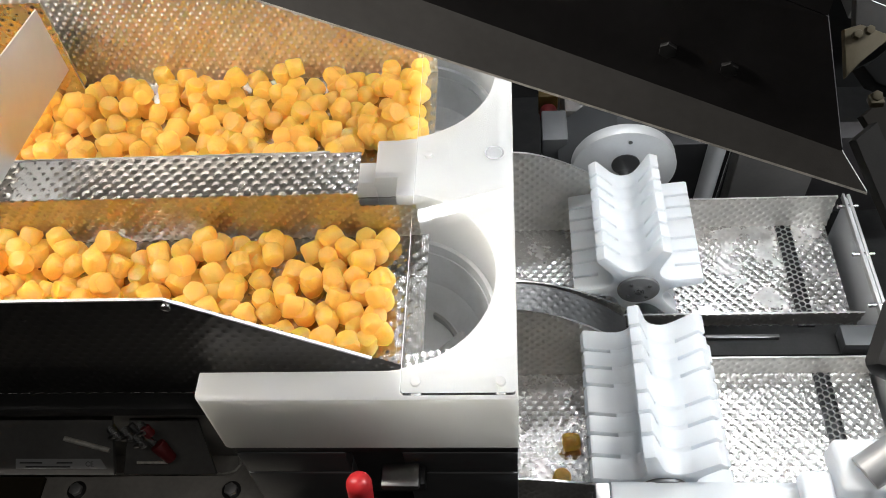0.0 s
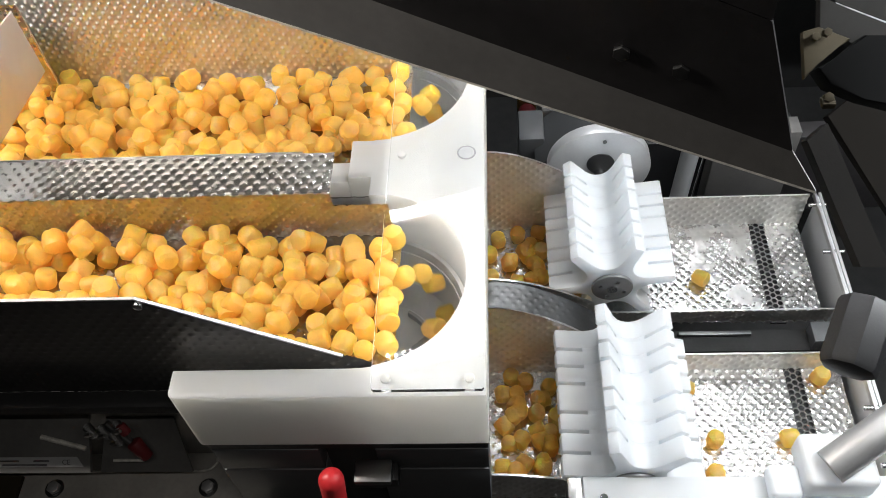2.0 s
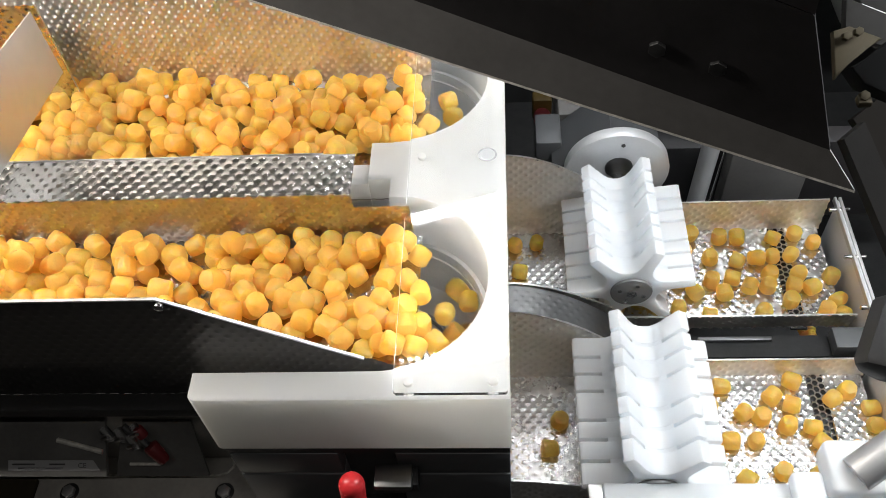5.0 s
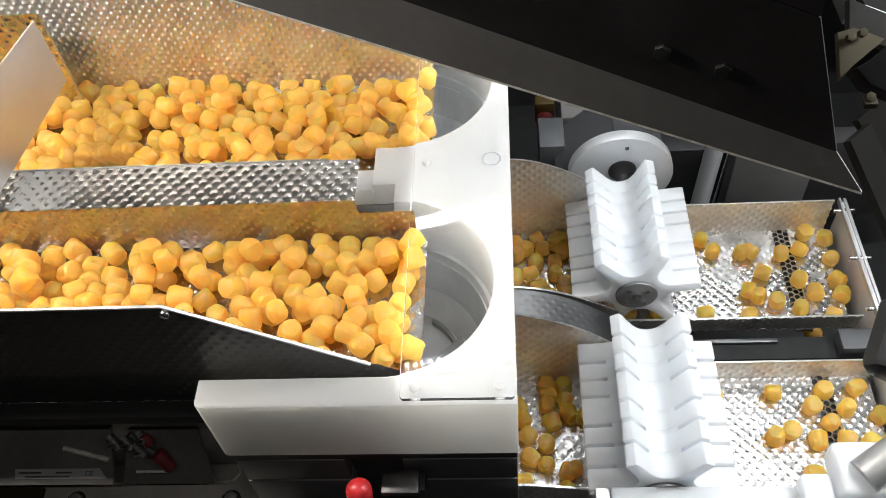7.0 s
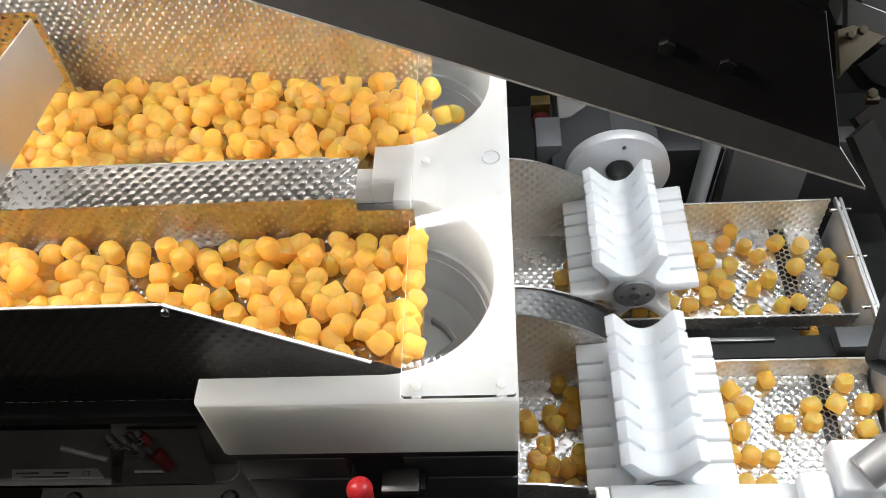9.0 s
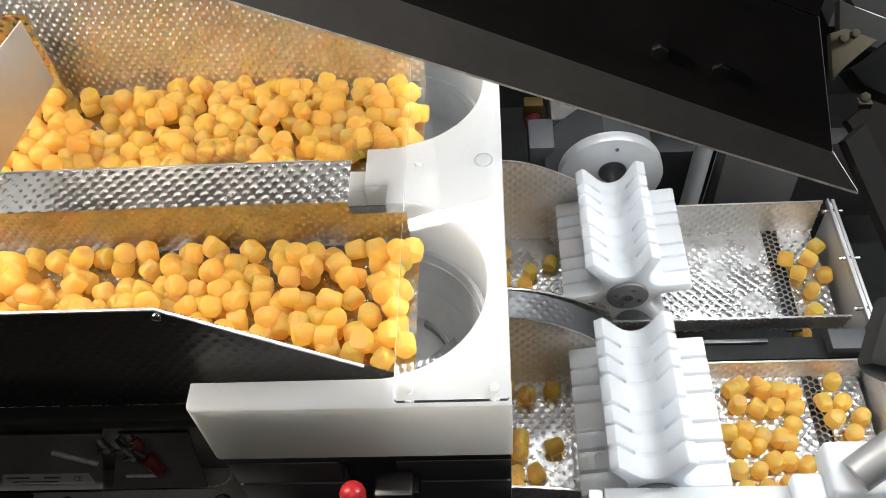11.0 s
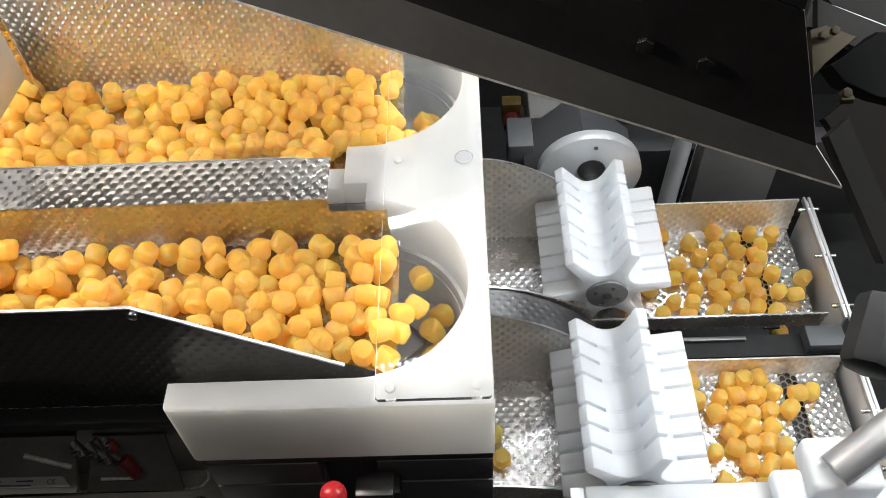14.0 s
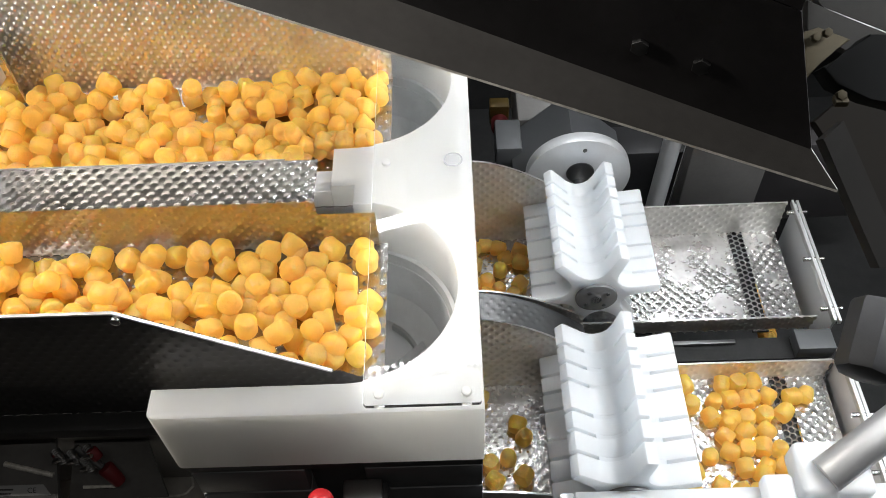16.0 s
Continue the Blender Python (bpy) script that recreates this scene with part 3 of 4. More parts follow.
# ---------------------------------------------------------------- behind the troughs
def background():
    c = thing("machine_cabinet", "dark grey machine cabinet behind the troughs", "cabinet")
    part("back_panel", box((-1.2, 0.95, -1.1), (1.4, 0.98, 0.53)), MATTBLACK, c)
    # unseen sheet added over the troughs: carries the strips, bounces their light down
    part("bounce_canopy", box((-1.2, 0.04, 0.5125), (1.4, 0.95, 0.53)), CANOPY, c, "unseen light grey sheet that bounces light")
    part("base_panel", box((-1.2, -0.05, -0.62), (1.4, 0.94, -0.6)), MATTBLACK, c)
    part("side_panel", box((0.295, 0.50, -0.43), (0.40, 0.53, -0.27), 0.002), GREYPAINT, c, "grey cover panel")
    part("side_panel", box((0.405, 0.52, -0.45), (0.60, 0.55, -0.30), 0.002), PAINT, c)
    part("plinth", box((0.20, 0.545, -0.48), (0.42, 0.60, -0.33), 0.003), BLACK, c)
    p = thing("support_post", "round polished steel support post", "post")
    part("tube", rod((0.2565, 0.47, -0.18), (0.2415, 0.45, -0.45), 0.0115, 32), ALU, p)
    part("collar", rod((0.2425, 0.451, -0.43), (0.2415, 0.45, -0.46), 0.017, 32, bevel=0.001), DARKSTEEL, p)
    part("edge_strip", rod((0.271, 0.46, -0.19), (0.256, 0.44, -0.40), 0.0012, 8), CHROME, p)
    e = thing("emergency_stop", "red emergency stop button on a yellow plate", "emergency stop")
    part("plate", box((0.040, 0.64, -0.358), (0.068, 0.66, -0.322), 0.002), YELLOW, e)
    part("button", rod((0.054, 0.64, -0.347), (0.054, 0.618, -0.347), 0.0125, 32, bevel=0.003), DARKENED_RED, e)
    k = thing("wall_cabinet", "dim grey electrical cabinet", "cabinet")
    part("door", box((0.487, 0.70, -0.24), (0.9, 0.72, 0.4), 0.003), ROOMWALL, k)
    part("frame", box((0.475, 0.721, -0.27), (0.92, 0.80, 0.45), 0.003), GREYPAINT, k)


background()


# ---------------------------------------------------------------- under the upper trough
def vibrator():
    v = thing("vibrator_drive", "dark grey vibratory drive unit under the feeder trough", "vibrator drive")
    part("housing", prism([(-0.60, -0.20), (-0.24, -0.20), (-0.225, -0.185), (-0.25, -0.10), (-0.60, -0.10)], "y", 0.035, 0.15, 0.003), DRIVE, v)
    part("base", box((-0.62, -0.06, -0.235), (-0.205, 0.16, -0.205), 0.003), BASEPLATE, v, "worn grey steel base plate")
    bead = [(-0.62, 0.0198), (-0.270, 0.0202), (-0.262, 0.0225), (-0.2575, 0.0285), (-0.2590, 0.036), (-0.2680, 0.0445)]
    for p, q in zip(bead, bead[1:]):
        part("base_bead", rod((*p, -0.2035), (*q, -0.2035), 0.0013, 8), PALE_WORN, v)
    part("side_plate", box((-0.62, -0.045, -0.2048), (-0.441, 0.015, -0.199), 0.001), TAN, v, "side plate drawn in the darkened beige")
    for x, y in ((-0.4088, 0.0038), (-0.2622, 0.0042)):
        part("hex_bolt", rod((x, y, -0.205), (x, y, -0.1995), 0.0062, 6, bevel=0.0008), SATIN, v)
        part("washer", rod((x, y, -0.2052), (x, y, -0.2038), 0.0088, 24), DARKSTEEL, v)
    part("tray", slab(((-0.60, -0.0082, -0.1401), (-0.345, -0.0082, -0.1401), (-0.345, 0.034, -0.105), (-0.60, 0.034, -0.105)), 0.004), DRIVE, v)
    part("cover", slab(((-0.345, 0.0, -0.158), (-0.262, 0.0, -0.158), (-0.275, 0.034, -0.120), (-0.335, 0.034, -0.120)), 0.003), DRIVE, v)
    part("worn_edge", rod((-0.3255, 0.0015, -0.1365), (-0.2990, 0.0015, -0.1365), 0.0014, 8), PALE_WORN, v, "bright worn metal edge")
    part("worn_edge", rod((-0.387, 0.0156, -0.1188), (-0.3475, 0.0076, -0.1255), 0.0022, 10), PALE_WORN, v, "bright worn metal edge")
    plate = part("type_plate", slab(((-0.432, -0.0045, -0.1362), (-0.3507, -0.0045, -0.1362), (-0.3564, 0.0022, -0.1306), (-0.4316, 0.0022, -0.1306)), 0.0008), LABEL, v, "grey type plate with small print")
    for x0, x1, y in ((-0.428, -0.408, -0.0003), (-0.395, -0.381, -0.0003), (-0.423, -0.383, -0.0030)):
        z = -0.1328 if y > -0.001 else -0.1350
        part("print_bar", box((x0, y - 0.0008, z), (x1, y + 0.0008, z + 0.0005)), INK, plate)
    cu = bpy.data.curves.new("ce_mark", "FONT")
    cu.body, cu.size, cu.extrude = "CE", 0.0062, 0.0001
    cu.materials.append(INK)
    mark = new("printed_mark", cu)
    mark.parent = plate
    mark.matrix_basis = pose(-0.3695, -0.0030, -0.1343, 40, 0, 0)
    s = thing("spring_set", "cluster of steel springs and bolts on the drive", "springs", m=pose(-0.1013, 0.006, -0.030) @ Matrix.Scale(0.66, 4))
    rnd = random.Random(5)
    for k in range(4):
        x, y, z = -0.348 + 0.012 * k, 0.004 + 0.004 * (k % 2), -0.085 - 0.012 * (k % 3)
        bm = bmesh.new()
        pts = [(x + 0.0055 * math.cos(a), y + 0.0055 * math.sin(a), z - 0.0022 * a / math.pi) for a in np.linspace(0, 10 * math.pi, 61)]
        for p, q in zip(pts, pts[1:]):
            rod(p, q, 0.0009, 5, bm=bm)
        part("spring", bm, DARKSTEEL, s)
        part("bolt", rod((x + 0.006, y - 0.008, z - 0.004), (x - 0.006, y - 0.006, z - 0.014), 0.0024, 8), DARKSTEEL, s)
    l = thing("toggle_clamp", "toggle clamp with red plastic handle", "toggle clamp", "toggle clamps")
    part("handle", rod((-0.304, 0.010, -0.118), (-0.294, 0.003, -0.134), 0.0068, 20, 0.0052, 0.002), DARKENED_RED, l)
    part("lever", rod((-0.322, 0.018, -0.098), (-0.306, 0.010, -0.118), 0.003, 10), DARKSTEEL, l)
    part("handle", rod((-0.306, 0.012, -0.090), (-0.301, 0.008, -0.098), 0.0045, 16, bevel=0.0015), DARKENED_RED, l)
    k = thing("toggle_clamp", "toggle clamp with rounded red plastic handle", "toggle clamp", "toggle clamps")
    grip = rod((-0.1185, -0.0462, -0.0660), (-0.1215, -0.052, -0.125), 0.0098, 28, 0.0085)
    bmesh.ops.create_uvsphere(grip, u_segments=28, v_segments=14, radius=0.0098, matrix=Matrix.Translation((-0.1185, -0.0462, -0.0660)))
    part("handle", grip, RED, k)
    part("lever", box((-0.108, -0.034, -0.108), (-0.078, -0.014, -0.100), 0.002), DARKSTEEL, k)
    part("base", box((-0.104, -0.028, -0.125), (-0.074, -0.012, -0.110), 0.002), BLACK, k)


vibrator()


# ---------------------------------------------------------------- lighting fixtures over the machine
def led_strip(a, b, z, chip):
    d = Vector((b[0] - a[0], b[1] - a[1], 0))
    s = thing("led_strip", "aluminium strip light with two rows of white chips", "strip light", "strip lights",
              m=pose(a[0], a[1], z, 0, 0, math.degrees(math.atan2(d.y, d.x))))
    part("housing", box((0, -0.014, 0), (d.length, 0.014, 0.0125), 0.001), ALU, s)
    bm = bmesh.new()
    for k in range(int(d.length / 0.011)):
        for w in (-0.006, 0.006):
            box((0.011 * k, w - 0.0025, -0.002), (0.011 * k + 0.005, w + 0.0025, -0.0002), bm=bm)
    tagged(part("chips", bm, chip, s, smooth=False), kind="stuff")


# the warm pair are the added fixtures that go with the fill lamps
for (a, b), chip in zip(STRIPS, (LED, LED, LED_WARM, LED_WARM)):
    led_strip(a, b, 0.5, chip)


# ---------------------------------------------------------------- gummies
def gummy_mesh(seed):
    rnd = random.Random(seed)
    bm = bmesh.new()
    bmesh.ops.create_icosphere(bm, subdivisions=3, radius=1.0)
    p = 5.2 + rnd.uniform(-1.0, 1.6)
    sx, sz, taper = rnd.uniform(0.0079, 0.0090), rnd.uniform(0.0076, 0.0095), rnd.uniform(-0.12, 0.12)
    off = Vector((rnd.random(), rnd.random(), rnd.random())) * 10
    for v in bm.verts:
        c = v.co.copy()
        k = (math.hypot(c.x, c.y) ** p + abs(c.z) ** p) ** (-1 / p)
        c *= k
        c.x, c.y = c.x * (1 + taper * c.z), c.y * (1 + taper * c.z)
        c *= 1 + 0.09 * noise.noise(c * 1.6 + off) + 0.025 * noise.noise(c * 4.5 + off)
        v.co = Vector((c.x * sx, c.y * sx, c.z * sz))
    return mesh_of(bm, GUMMY, True)


def let_light_through(mat, colour, share):
    n, l = mat.node_tree.nodes, mat.node_tree.links
    thin, mix = n.new("ShaderNodeBsdfTranslucent"), n.new("ShaderNodeMixShader")
    thin.inputs["Color"].default_value = (*colour, 1)
    mix.inputs[0].default_value = share
    for link in n["Principled BSDF"].inputs["Normal"].links:
        l.new(link.from_socket, thin.inputs["Normal"])
    l.new(n["Principled BSDF"].outputs[0], mix.inputs[1]), l.new(thin.outputs[0], mix.inputs[2])
    l.new(mix.outputs[0], n["Material Output"].inputs["Surface"])


let_light_through(GUMMY, (1.0, 0.78, 0.34), 0.60)
GUMMY.node_tree.nodes["Principled BSDF"].inputs["Coat Roughness"].default_value = 0.32


def frost(mat, colour, rough, share):
    n, l = mat.node_tree.nodes, mat.node_tree.links
    before = n["Material Output"].inputs["Surface"].links[0].from_socket
    clear, mix = n.new("ShaderNodeBsdfRefraction"), n.new("ShaderNodeMixShader")
    clear.inputs["Color"].default_value, clear.inputs["Roughness"].default_value, clear.inputs["IOR"].default_value = (*colour, 1), rough, 1.2
    mix.inputs[0].default_value = share
    l.new(before, mix.inputs[1]), l.new(clear.outputs[0], mix.inputs[2])
    l.new(mix.outputs[0], n["Material Output"].inputs["Surface"])


frost(GUMMY, (1.0, 0.84, 0.46), 0.28, 0.10)
let_light_through(PADDLE, (0.97, 0.985, 1.0), 0.40)
let_light_through(WHITE, (0.96, 0.95, 0.92), 0.45)
SHAPES = [gummy_mesh(k) for k in range(8)]

# belt speeds of the four lanes: (from second, metres per second)
NEAR_SPEED = [(0, .130), (.5, .136), (1, .025), (1.5, .082), (2, .012), (2.5, .021), (3, .062), (3.5, .125), (4, .133), (4.5, .135), (5.0, .09), (5.1, 0),
              (9.05, .07), (9.25, .12), (10.2, 0), (13.1, .06), (13.5, .103), (14.0, .075), (14.25, 0)]
FAR_SPEED = [(0, .05), (.5, .07), (1.5, .09), (2, .065), (2.5, 0), (3.55, .04), (4, .057), (4.5, .045), (5.4, 0), (8.1, .05), (8.5, .066), (10.1, 0),
             (13.05, .045), (13.5, .055), (14.5, .064), (15.5, 0)]
LOW_NEAR_SPEED = [(0, .10), (5.3, 0), (6.2, .10), (10.6, 0), (11.9, .098), (13.0, .11), (13.55, .04), (14.1, 0)]
LOW_FAR_SPEED = [(0, .115), (4.9, .05), (5.3, 0), (6.2, .115), (9.1, .115), (10.85, 0), (12.2, .11), (13.0, .13), (13.5, .06), (14.0, .13), (15.0, .2), (15.7, 0)]


def travel(speeds):
    """Way gone at each hundredth of a second."""
    v = np.zeros(1601)
    for t, s in speeds:
        v[round(t * 100):] = s
    v = np.convolve(np.pad(v, 8, mode="edge"), np.ones(17) / 17, "valid")
    return np.r_[0, np.cumsum(v[:-1]) * 0.01]


def spread(rnd, n, lo, hi, y0, y1, gap, taken):
    """Places on a lane that keep a gap to each other."""
    for _ in range(n):
        for _ in range(40):
            u, y = rnd.uniform(lo, hi), rnd.uniform(y0, y1)
            if all((u - a) ** 2 + (y - b) ** 2 > gap * gap for a, b in taken[-360:]):
                taken.append((u, y))
                break
    return taken


def join_heap(places, way):
    """The gummies that never reach the outlet, as one heap that rides along its lane."""
    points, faces, base = [], [], 0
    for k, m in enumerate(places):
        me = SHAPES[k % len(SHAPES)]
        co = np.empty(len(me.vertices) * 3)
        me.vertices.foreach_get("co", co)
        m = np.array(m)
        points.append(co.reshape(-1, 3) @ m[:3, :3].T + m[:3, 3])
        tri = np.empty(len(me.polygons) * 3, int)
        me.polygons.foreach_get("vertices", tri)
        faces.append(tri.reshape(-1, 3) + base)
        base += len(me.vertices)
    me = bpy.data.meshes.new("mesh")
    me.from_pydata(np.concatenate(points), [], np.concatenate(faces).tolist())
    me.polygons.foreach_set("use_smooth", np.ones(len(me.polygons), bool))
    me.materials.append(GUMMY)
    ob = tagged(new("gummy_heap", me), "heap of translucent orange gummy candies riding in the feeder lane", "gummy candies", kind="stuff")
    HEAPS.append((ob, [(k / 10, pose(way[min(1600, k * 10)], 0, 0)) for k in range(161)]))


HEAPS = []


def upstream(seed, y0, y1, speeds, share):
    """Gummies that ride on an upper lane and drop at its end: (key rows, time of drop)."""
    rnd, way = random.Random(seed), travel(speeds)
    length = way[-1] + 0.36
    out = []
    lo, hi = -0.08 - 0.36 - way[-1] - 0.02, -0.075
    for layer, per_m, gap in ((0, 385 * share, 0.0136), (1, 285 * share, 0.0143), (2, 60 * share, 0.0158)):
        spots = []
        # neighbours stay near each other in the list when it is filled slice by slice
        for k in range(round((hi - lo) / 0.06)):
            a = lo + 0.06 * k
            heap = 0.5 + 0.9 * abs(noise.noise((a * 9, seed, layer)))
            spread(rnd, round(per_m * 0.06 * (heap if layer else 1)), a, a + 0.06, y0 + 0.0092 + 0.0035 * layer, y1 - 0.0088, gap, spots)
        out += [(u, y, layer) for u, y in spots]
    made, heap_of = [], []
    for u, y, layer in out:
        turn = [rnd.uniform(0, 360) for _ in range(3)] if rnd.random() < 0.75 else [rnd.uniform(-8, 8), rnd.uniform(-8, 8), rnd.uniform(0, 360)]
        spin = rnd.uniform(-250, 250)
        lift = rnd.uniform(-0.001, 0.001)

        def place(t):
            x = u + way[round(t * 100)]
            thin = min(1, max(0.15, (-0.10 - x) / 0.24))
            back = 0.012 * layer * thin * (1 - (y - y0) / (y1 - y0))
            z = FLOOR_Z + 0.0083 + 0.0106 * layer * (0.45 + 0.55 * thin) + lift
            s = spin * way[round(t * 100)]
            y2 = y + back
            if y0 > 0.15:
                y2 = max(y2, y0 + 0.010 + 0.052 * min(1, max(0, (x + 0.20) / 0.07)))
            return x, pose(x, y2, z, turn[0] + s * 0.4, turn[1], turn[2] + s)
        gone = np.nonzero(u + way > END_X - 0.010 + 0.007 * rnd.random())[0]
        drop = float(gone[0]) / 100 if len(gone) else None
        if drop is None:
            # stays in the lane to the end: rides in the heap
            heap_of.append(Matrix.Translation((-way[-1], 0, 0)) @ place(16.0)[1])
            continue
        times, last = [0.0], 0.0
        for k in range(1, int(drop * 10 + 0.99)):
            t = k / 10
            moved = way[k * 10] - way[round(last * 100)]
            if moved > 0.02 or (k % 5 == 0 and moved > 0.0005):
                if times[-1] != round(t - 0.1, 1) and way[k * 10 - 10] - way[round(last * 100)] < 0.0005:
                    times.append(round(t - 0.1, 1))
                times.append(t)
                last = t
        rows = [(t, place(t)[1]) for t in times] + [(drop, place(drop)[1])]
        made.append([rows, drop, rows[-1][1], (y0 + y1) / 2])
    join_heap(heap_of, way)
    return made


def downstream(seed, y0, y1, speeds, releases, waiting):
    """Gummies on a lower lane: key rows from the moment that each one comes out under the block, with that moment."""
    rnd, way = random.Random(seed), travel(speeds)
    out, seen, held = [], [], []
    for start, end, n in releases + [(99, 99, len(waiting))]:
        n = round(n * 1.12) if start < 90 else n
        for k in range(n):
            r = start + (end - start) * (k + rnd.random()) / n
            for _ in range(40):
                y = rnd.uniform(y0 + 0.008, y1 - 0.008)
                if all(abs(r - a) * 0.1 > 0.0132 or abs(y - b) > 0.0128 for a, b in seen):
                    break
            seen.append((r, y))
            arrive = waiting[k] if r > 90 else max(0, r - (rnd.uniform(0.6, 1.05) if r < 2.6 else rnd.uniform(1.0, 1.7)))
            for _ in range(40):
                xw, yw = rnd.uniform(0.0, 0.05), rnd.uniform(y0 + 0.008, y1 - 0.008)
                if all(arrive > b or a > r or (xw - p) ** 2 + (yw - q) ** 2 > 0.0122 ** 2 for a, b, p, q in held):
                    break
            else:
                xw = rnd.uniform(0.0, 0.05)
            held.append((arrive, r - 0.5, xw, yw))
            turn = [rnd.choice((0, 90)) + rnd.uniform(-9, 9), rnd.uniform(-9, 9), rnd.uniform(0, 360)]
            z, spin = 0.0086, rnd.uniform(-160, 160)
            rows = [(arrive - 0.45, low_pose(-0.05, yw, LOW_Z, z, *turn)), (arrive, low_pose(xw, yw, LOW_Z, z, *turn))]
            leave = max(arrive + 0.1, r - (0.12 - xw) / 0.11)
            if r < 17:
                rows += [(leave, low_pose(xw, yw, LOW_Z, z, *turn)), (max(r, leave + 0.2), low_pose(0.12, y, LOW_Z, z, turn[0], turn[1], turn[2] + 20))]
                t0 = rows[-1][0]
                t = round(math.ceil(t0 * 5 + 0.5)) / 5
                while t <= 16.001:
                    x = 0.12 + way[min(1600, round(t * 100))] - way[min(1600, round(t0 * 100))]
                    if x > 0.302:
                        rows += [(t, low_pose(0.309, y, LOW_Z, z - 0.004, turn[0], turn[1] + 20, turn[2])), (t + 0.15, low_pose(0.3115, y, LOW_Z, z - 0.12, turn[0], turn[1] + 60, turn[2]))]
                        break
                    rows.append((t, low_pose(x, y, LOW_Z, z, turn[0], turn[1], turn[2] + 20 + spin * (x - 0.12) * 3)))
                    t = round(t + 0.2, 2)
            out.append((arrive - 0.45, rows))
    return sorted(out, key=lambda r: r[0])


def cut(rows):
    """Rows inside the clip, in order, at least a twentieth of a second apart, from its start to its end."""
    rows = sorted(rows, key=lambda r: r[0])
    before = [r for r in rows if r[0] <= 0]
    kept = [(0.0, before[-1][1] if before else rows[0][1])]
    if before and len(before) < len(rows):
        (ta, ma), (tb, mb) = before[-1], rows[len(before)]
        kept = [(0.0, ma.lerp(mb, min(1, max(0, -ta / max(1e-6, tb - ta)))))]
    for t, m in rows:
        if t > kept[-1][0] + 0.045 and t < 15.96:
            kept.append((t, m))
    after = [r for r in rows if r[0] >= 15.96]
    kept.append((16.0, after[0][1] if after and after[0][0] < 16.05 else (kept[-1][1] if not after else kept[-1][1].lerp(after[0][1], (16 - kept[-1][0]) / max(1e-6, after[0][0] - kept[-1][0])))))
    return kept


RELEASE_NEAR = [(-2, 0.4, 1), (0.5, 0.9, 1), (1.2, 1.6, 3), (1.65, 2.0, 12), (2.0, 2.5, 17), (2.5, 3.0, 12), (3.0, 4.0, 16), (4.0, 5.2, 15), (6.4, 7.4, 10), (7.4, 8.2, 8), (8.2, 9.1, 24),
                (9.3, 9.95, 24), (12.0, 12.5, 3), (12.45, 12.95, 23), (12.95, 14.0, 22)]
RELEASE_FAR = [(1.2, 1.4, 1), (1.9, 2.4, 3), (2.45, 3.0, 10), (3.0, 3.5, 10), (3.5, 4.0, 11), (4.0, 4.5, 10), (4.5, 5.2, 9), (6.3, 7.3, 11), (7.3, 8.0, 9), (8.0, 8.5, 12), (8.5, 9.1, 18),
               (9.1, 9.5, 9), (12.1, 12.5, 4), (12.4, 12.9, 17), (12.9, 13.4, 15), (13.4, 13.9, 8)]
WAIT_NEAR = [13.9, 14.2, 14.4, 14.9, 15.4, 15.6, 15.7]
WAIT_FAR = [14.2 + 0.075 * k for k in range(18)]
DROPS = [(1.25, -0.405, 0.12), (2.8, -0.40, 0.11), (3.0, -0.43, 0.09), (4.3, -0.41, 0.12), (4.85, -0.40, 0.10), (11.35, -0.42, 0.09), (12.3, -0.405, 0.115), (13.15, -0.415, 0.11)]


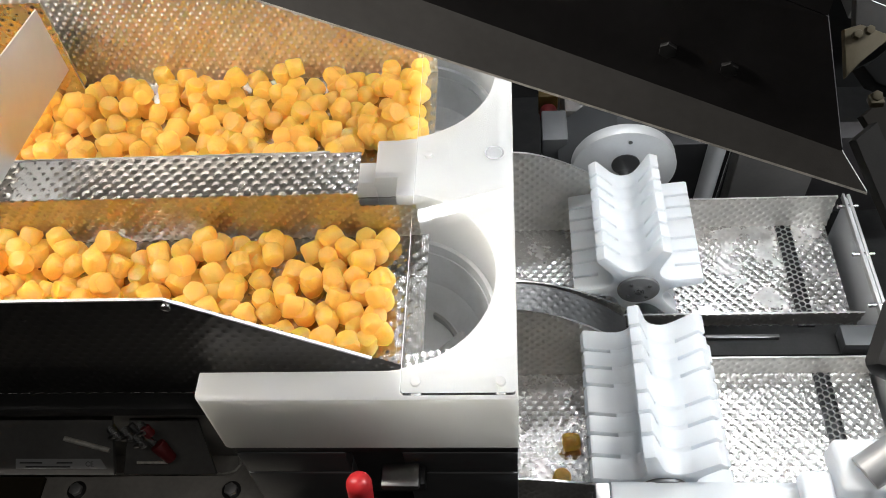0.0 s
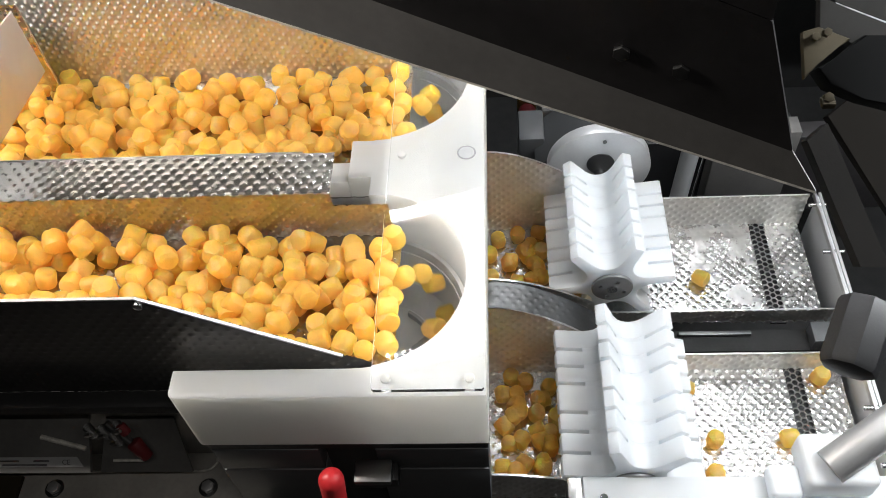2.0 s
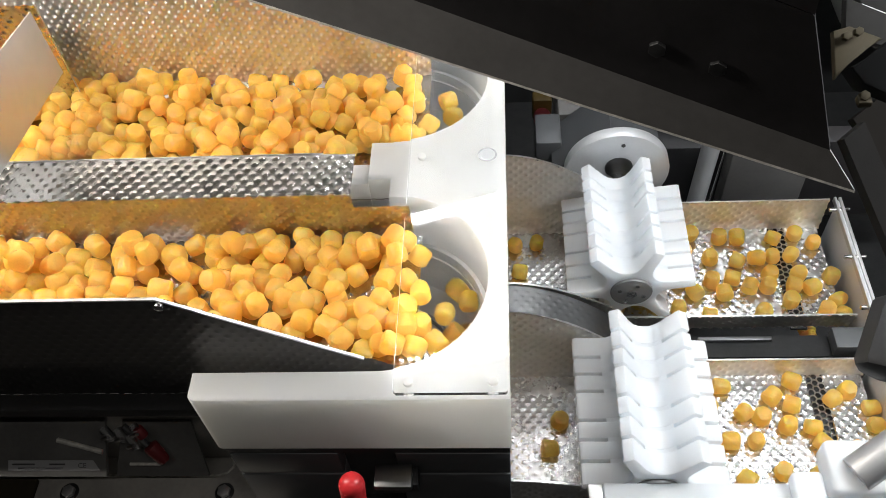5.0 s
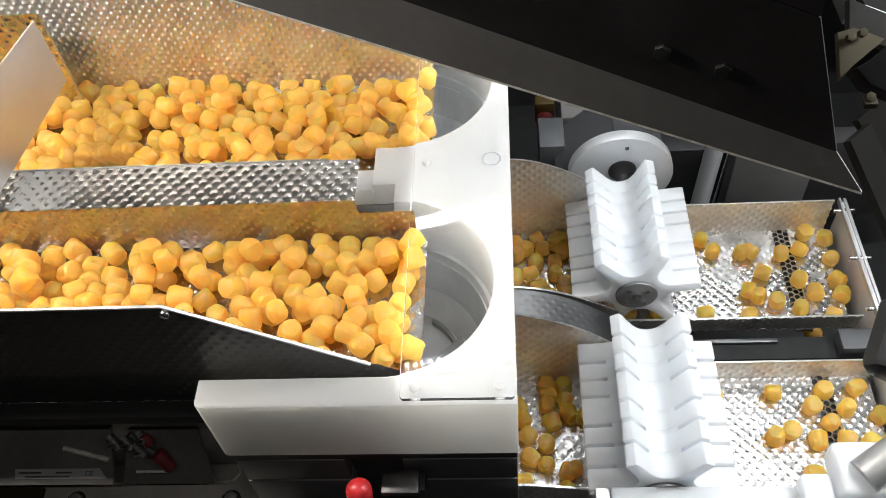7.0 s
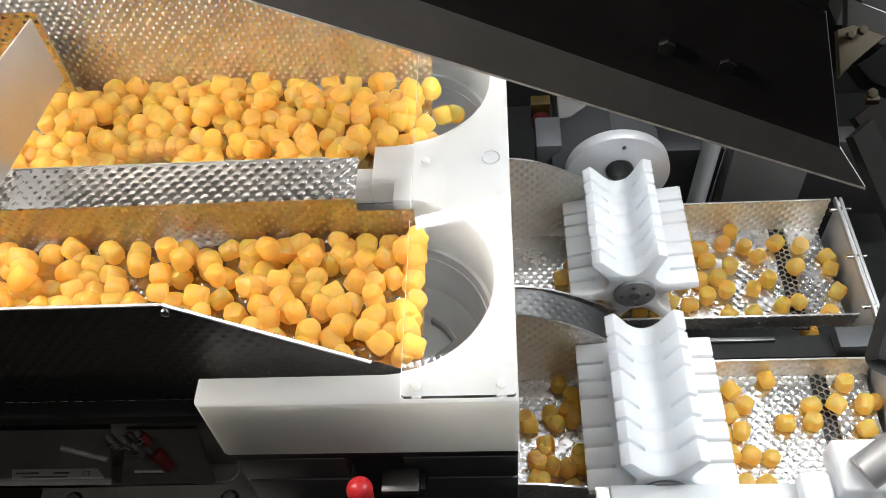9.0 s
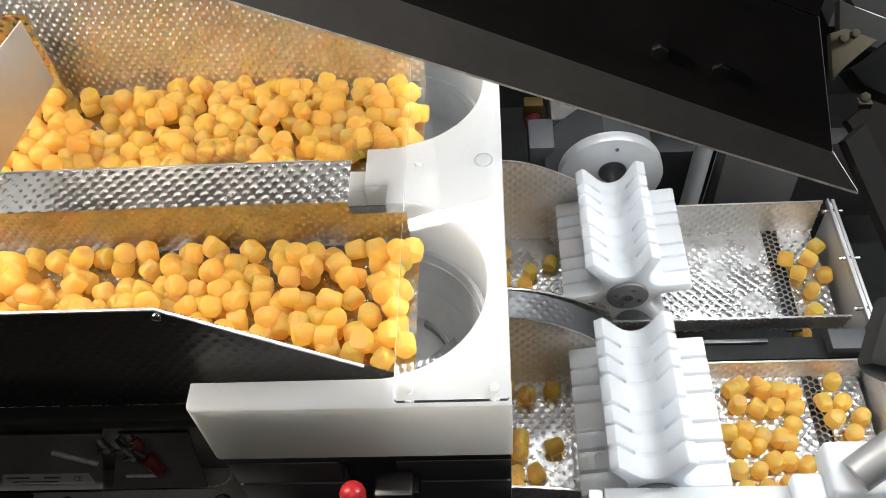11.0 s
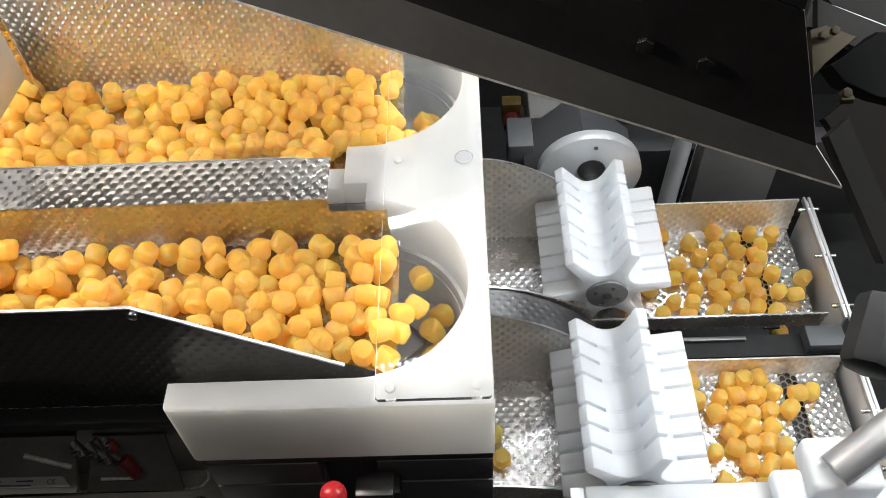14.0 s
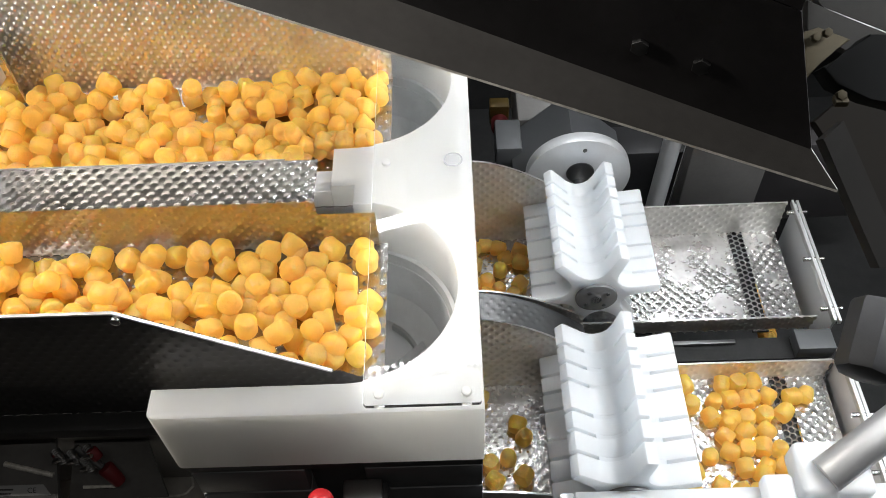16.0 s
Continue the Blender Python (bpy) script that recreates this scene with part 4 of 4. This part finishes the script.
def gummies():
    """All gummies with their key rows; what drops from an upper lane comes out again on the lower lane below it."""
    rnd, rows_of = random.Random(11), []
    for up, down in ((upstream(3, 0.026, 0.154, NEAR_SPEED, 0.88), downstream(8, -0.0225, 0.0965, LOW_NEAR_SPEED, RELEASE_NEAR, WAIT_NEAR)),
                     (upstream(4, 0.199, 0.357, FAR_SPEED, 1.0), downstream(9, 0.1475, 0.2645, LOW_FAR_SPEED, RELEASE_FAR, WAIT_FAR))):
        fallen = sorted((u for u in up if u[1] is not None), key=lambda u: u[1])
        for rows, drop, m, mid in fallen:
            p, q = m.translation, m.to_quaternion()
            for dt, f, dz in ((0.08, 0.3, -0.012), (0.15, 0.6, -0.050), (0.22, 0.85, -0.12)):
                x, y = p.x + 0.055 * f, p.y + (mid - 0.01 - p.y) * 0.35 * f
                rows.append((drop + dt, Matrix.LocRotScale((x, y, p.z + dz), q @ Euler((0, 1.6 * f, 0)).to_quaternion(), None)))
            rows.append((drop + 0.28, Matrix.LocRotScale((-0.03, p.y * 0.6 + mid * 0.4, -0.20), q, None)))
        for begin, rows in down:
            free = next((u for u in fallen if u[1] + 0.35 < begin and u[1] + 0.26 < 16), None)
            if free:
                fallen.remove(free)
                free[0].extend(rows)
            else:
                rows_of.append(rows)
        rows_of += [u[0] for u in up]
    for t, x, y in DROPS:
        q = Euler((rnd.random() * 6, rnd.random() * 6, 0)).to_quaternion()
        fall = [(t - 0.15, 0.30), (t, 0.17), (t + 0.1, 0.10), (t + 0.2, 0.01)]
        rows_of.append([(0, Matrix.LocRotScale((x - 0.15, y, 0.34), q, None))] + [(a, Matrix.LocRotScale((x - 0.04 + 0.25 * (a - t), y, z), q @ Euler((0, 3 * (a - t), 0)).to_quaternion(), None)) for a, z in fall]
                       + [(16, Matrix.LocRotScale((x + 0.01, y, 0.01), q, None))])
    made = []
    for k, rows in enumerate(rows_of):
        ob = new("gummy", SHAPES[k % len(SHAPES)])
        tagged(ob, "translucent orange gummy candy with a matt surface", "gummy candy", "gummies in the feeder")
        made.append((ob, cut(rows)))
    return made


GUMMIES = gummies()


def rotor_step(t):
    """Thirtieths of a turn that the rotors have made; two quick steps early on."""
    return 10 * t + min(1, max(0, (t - 0.1) * 10)) + min(1, max(0, (t - 1.1) * 10))


def motions():
    for ob, start, drift in ((ROTOR_FAR, 10.0, 0.0), (ROTOR_NEAR, 46.6, 2.0)):
        p = ob.matrix_basis.translation.copy()
        walk(ob, [(k / 10, pose(*p, 0, -(start + 30.0 * rotor_step(k / 10) + drift * k / 10), 0)) for k in range(161)])
    for ob, rows in GUMMIES + HEAPS:
        walk(ob, rows)


motions()
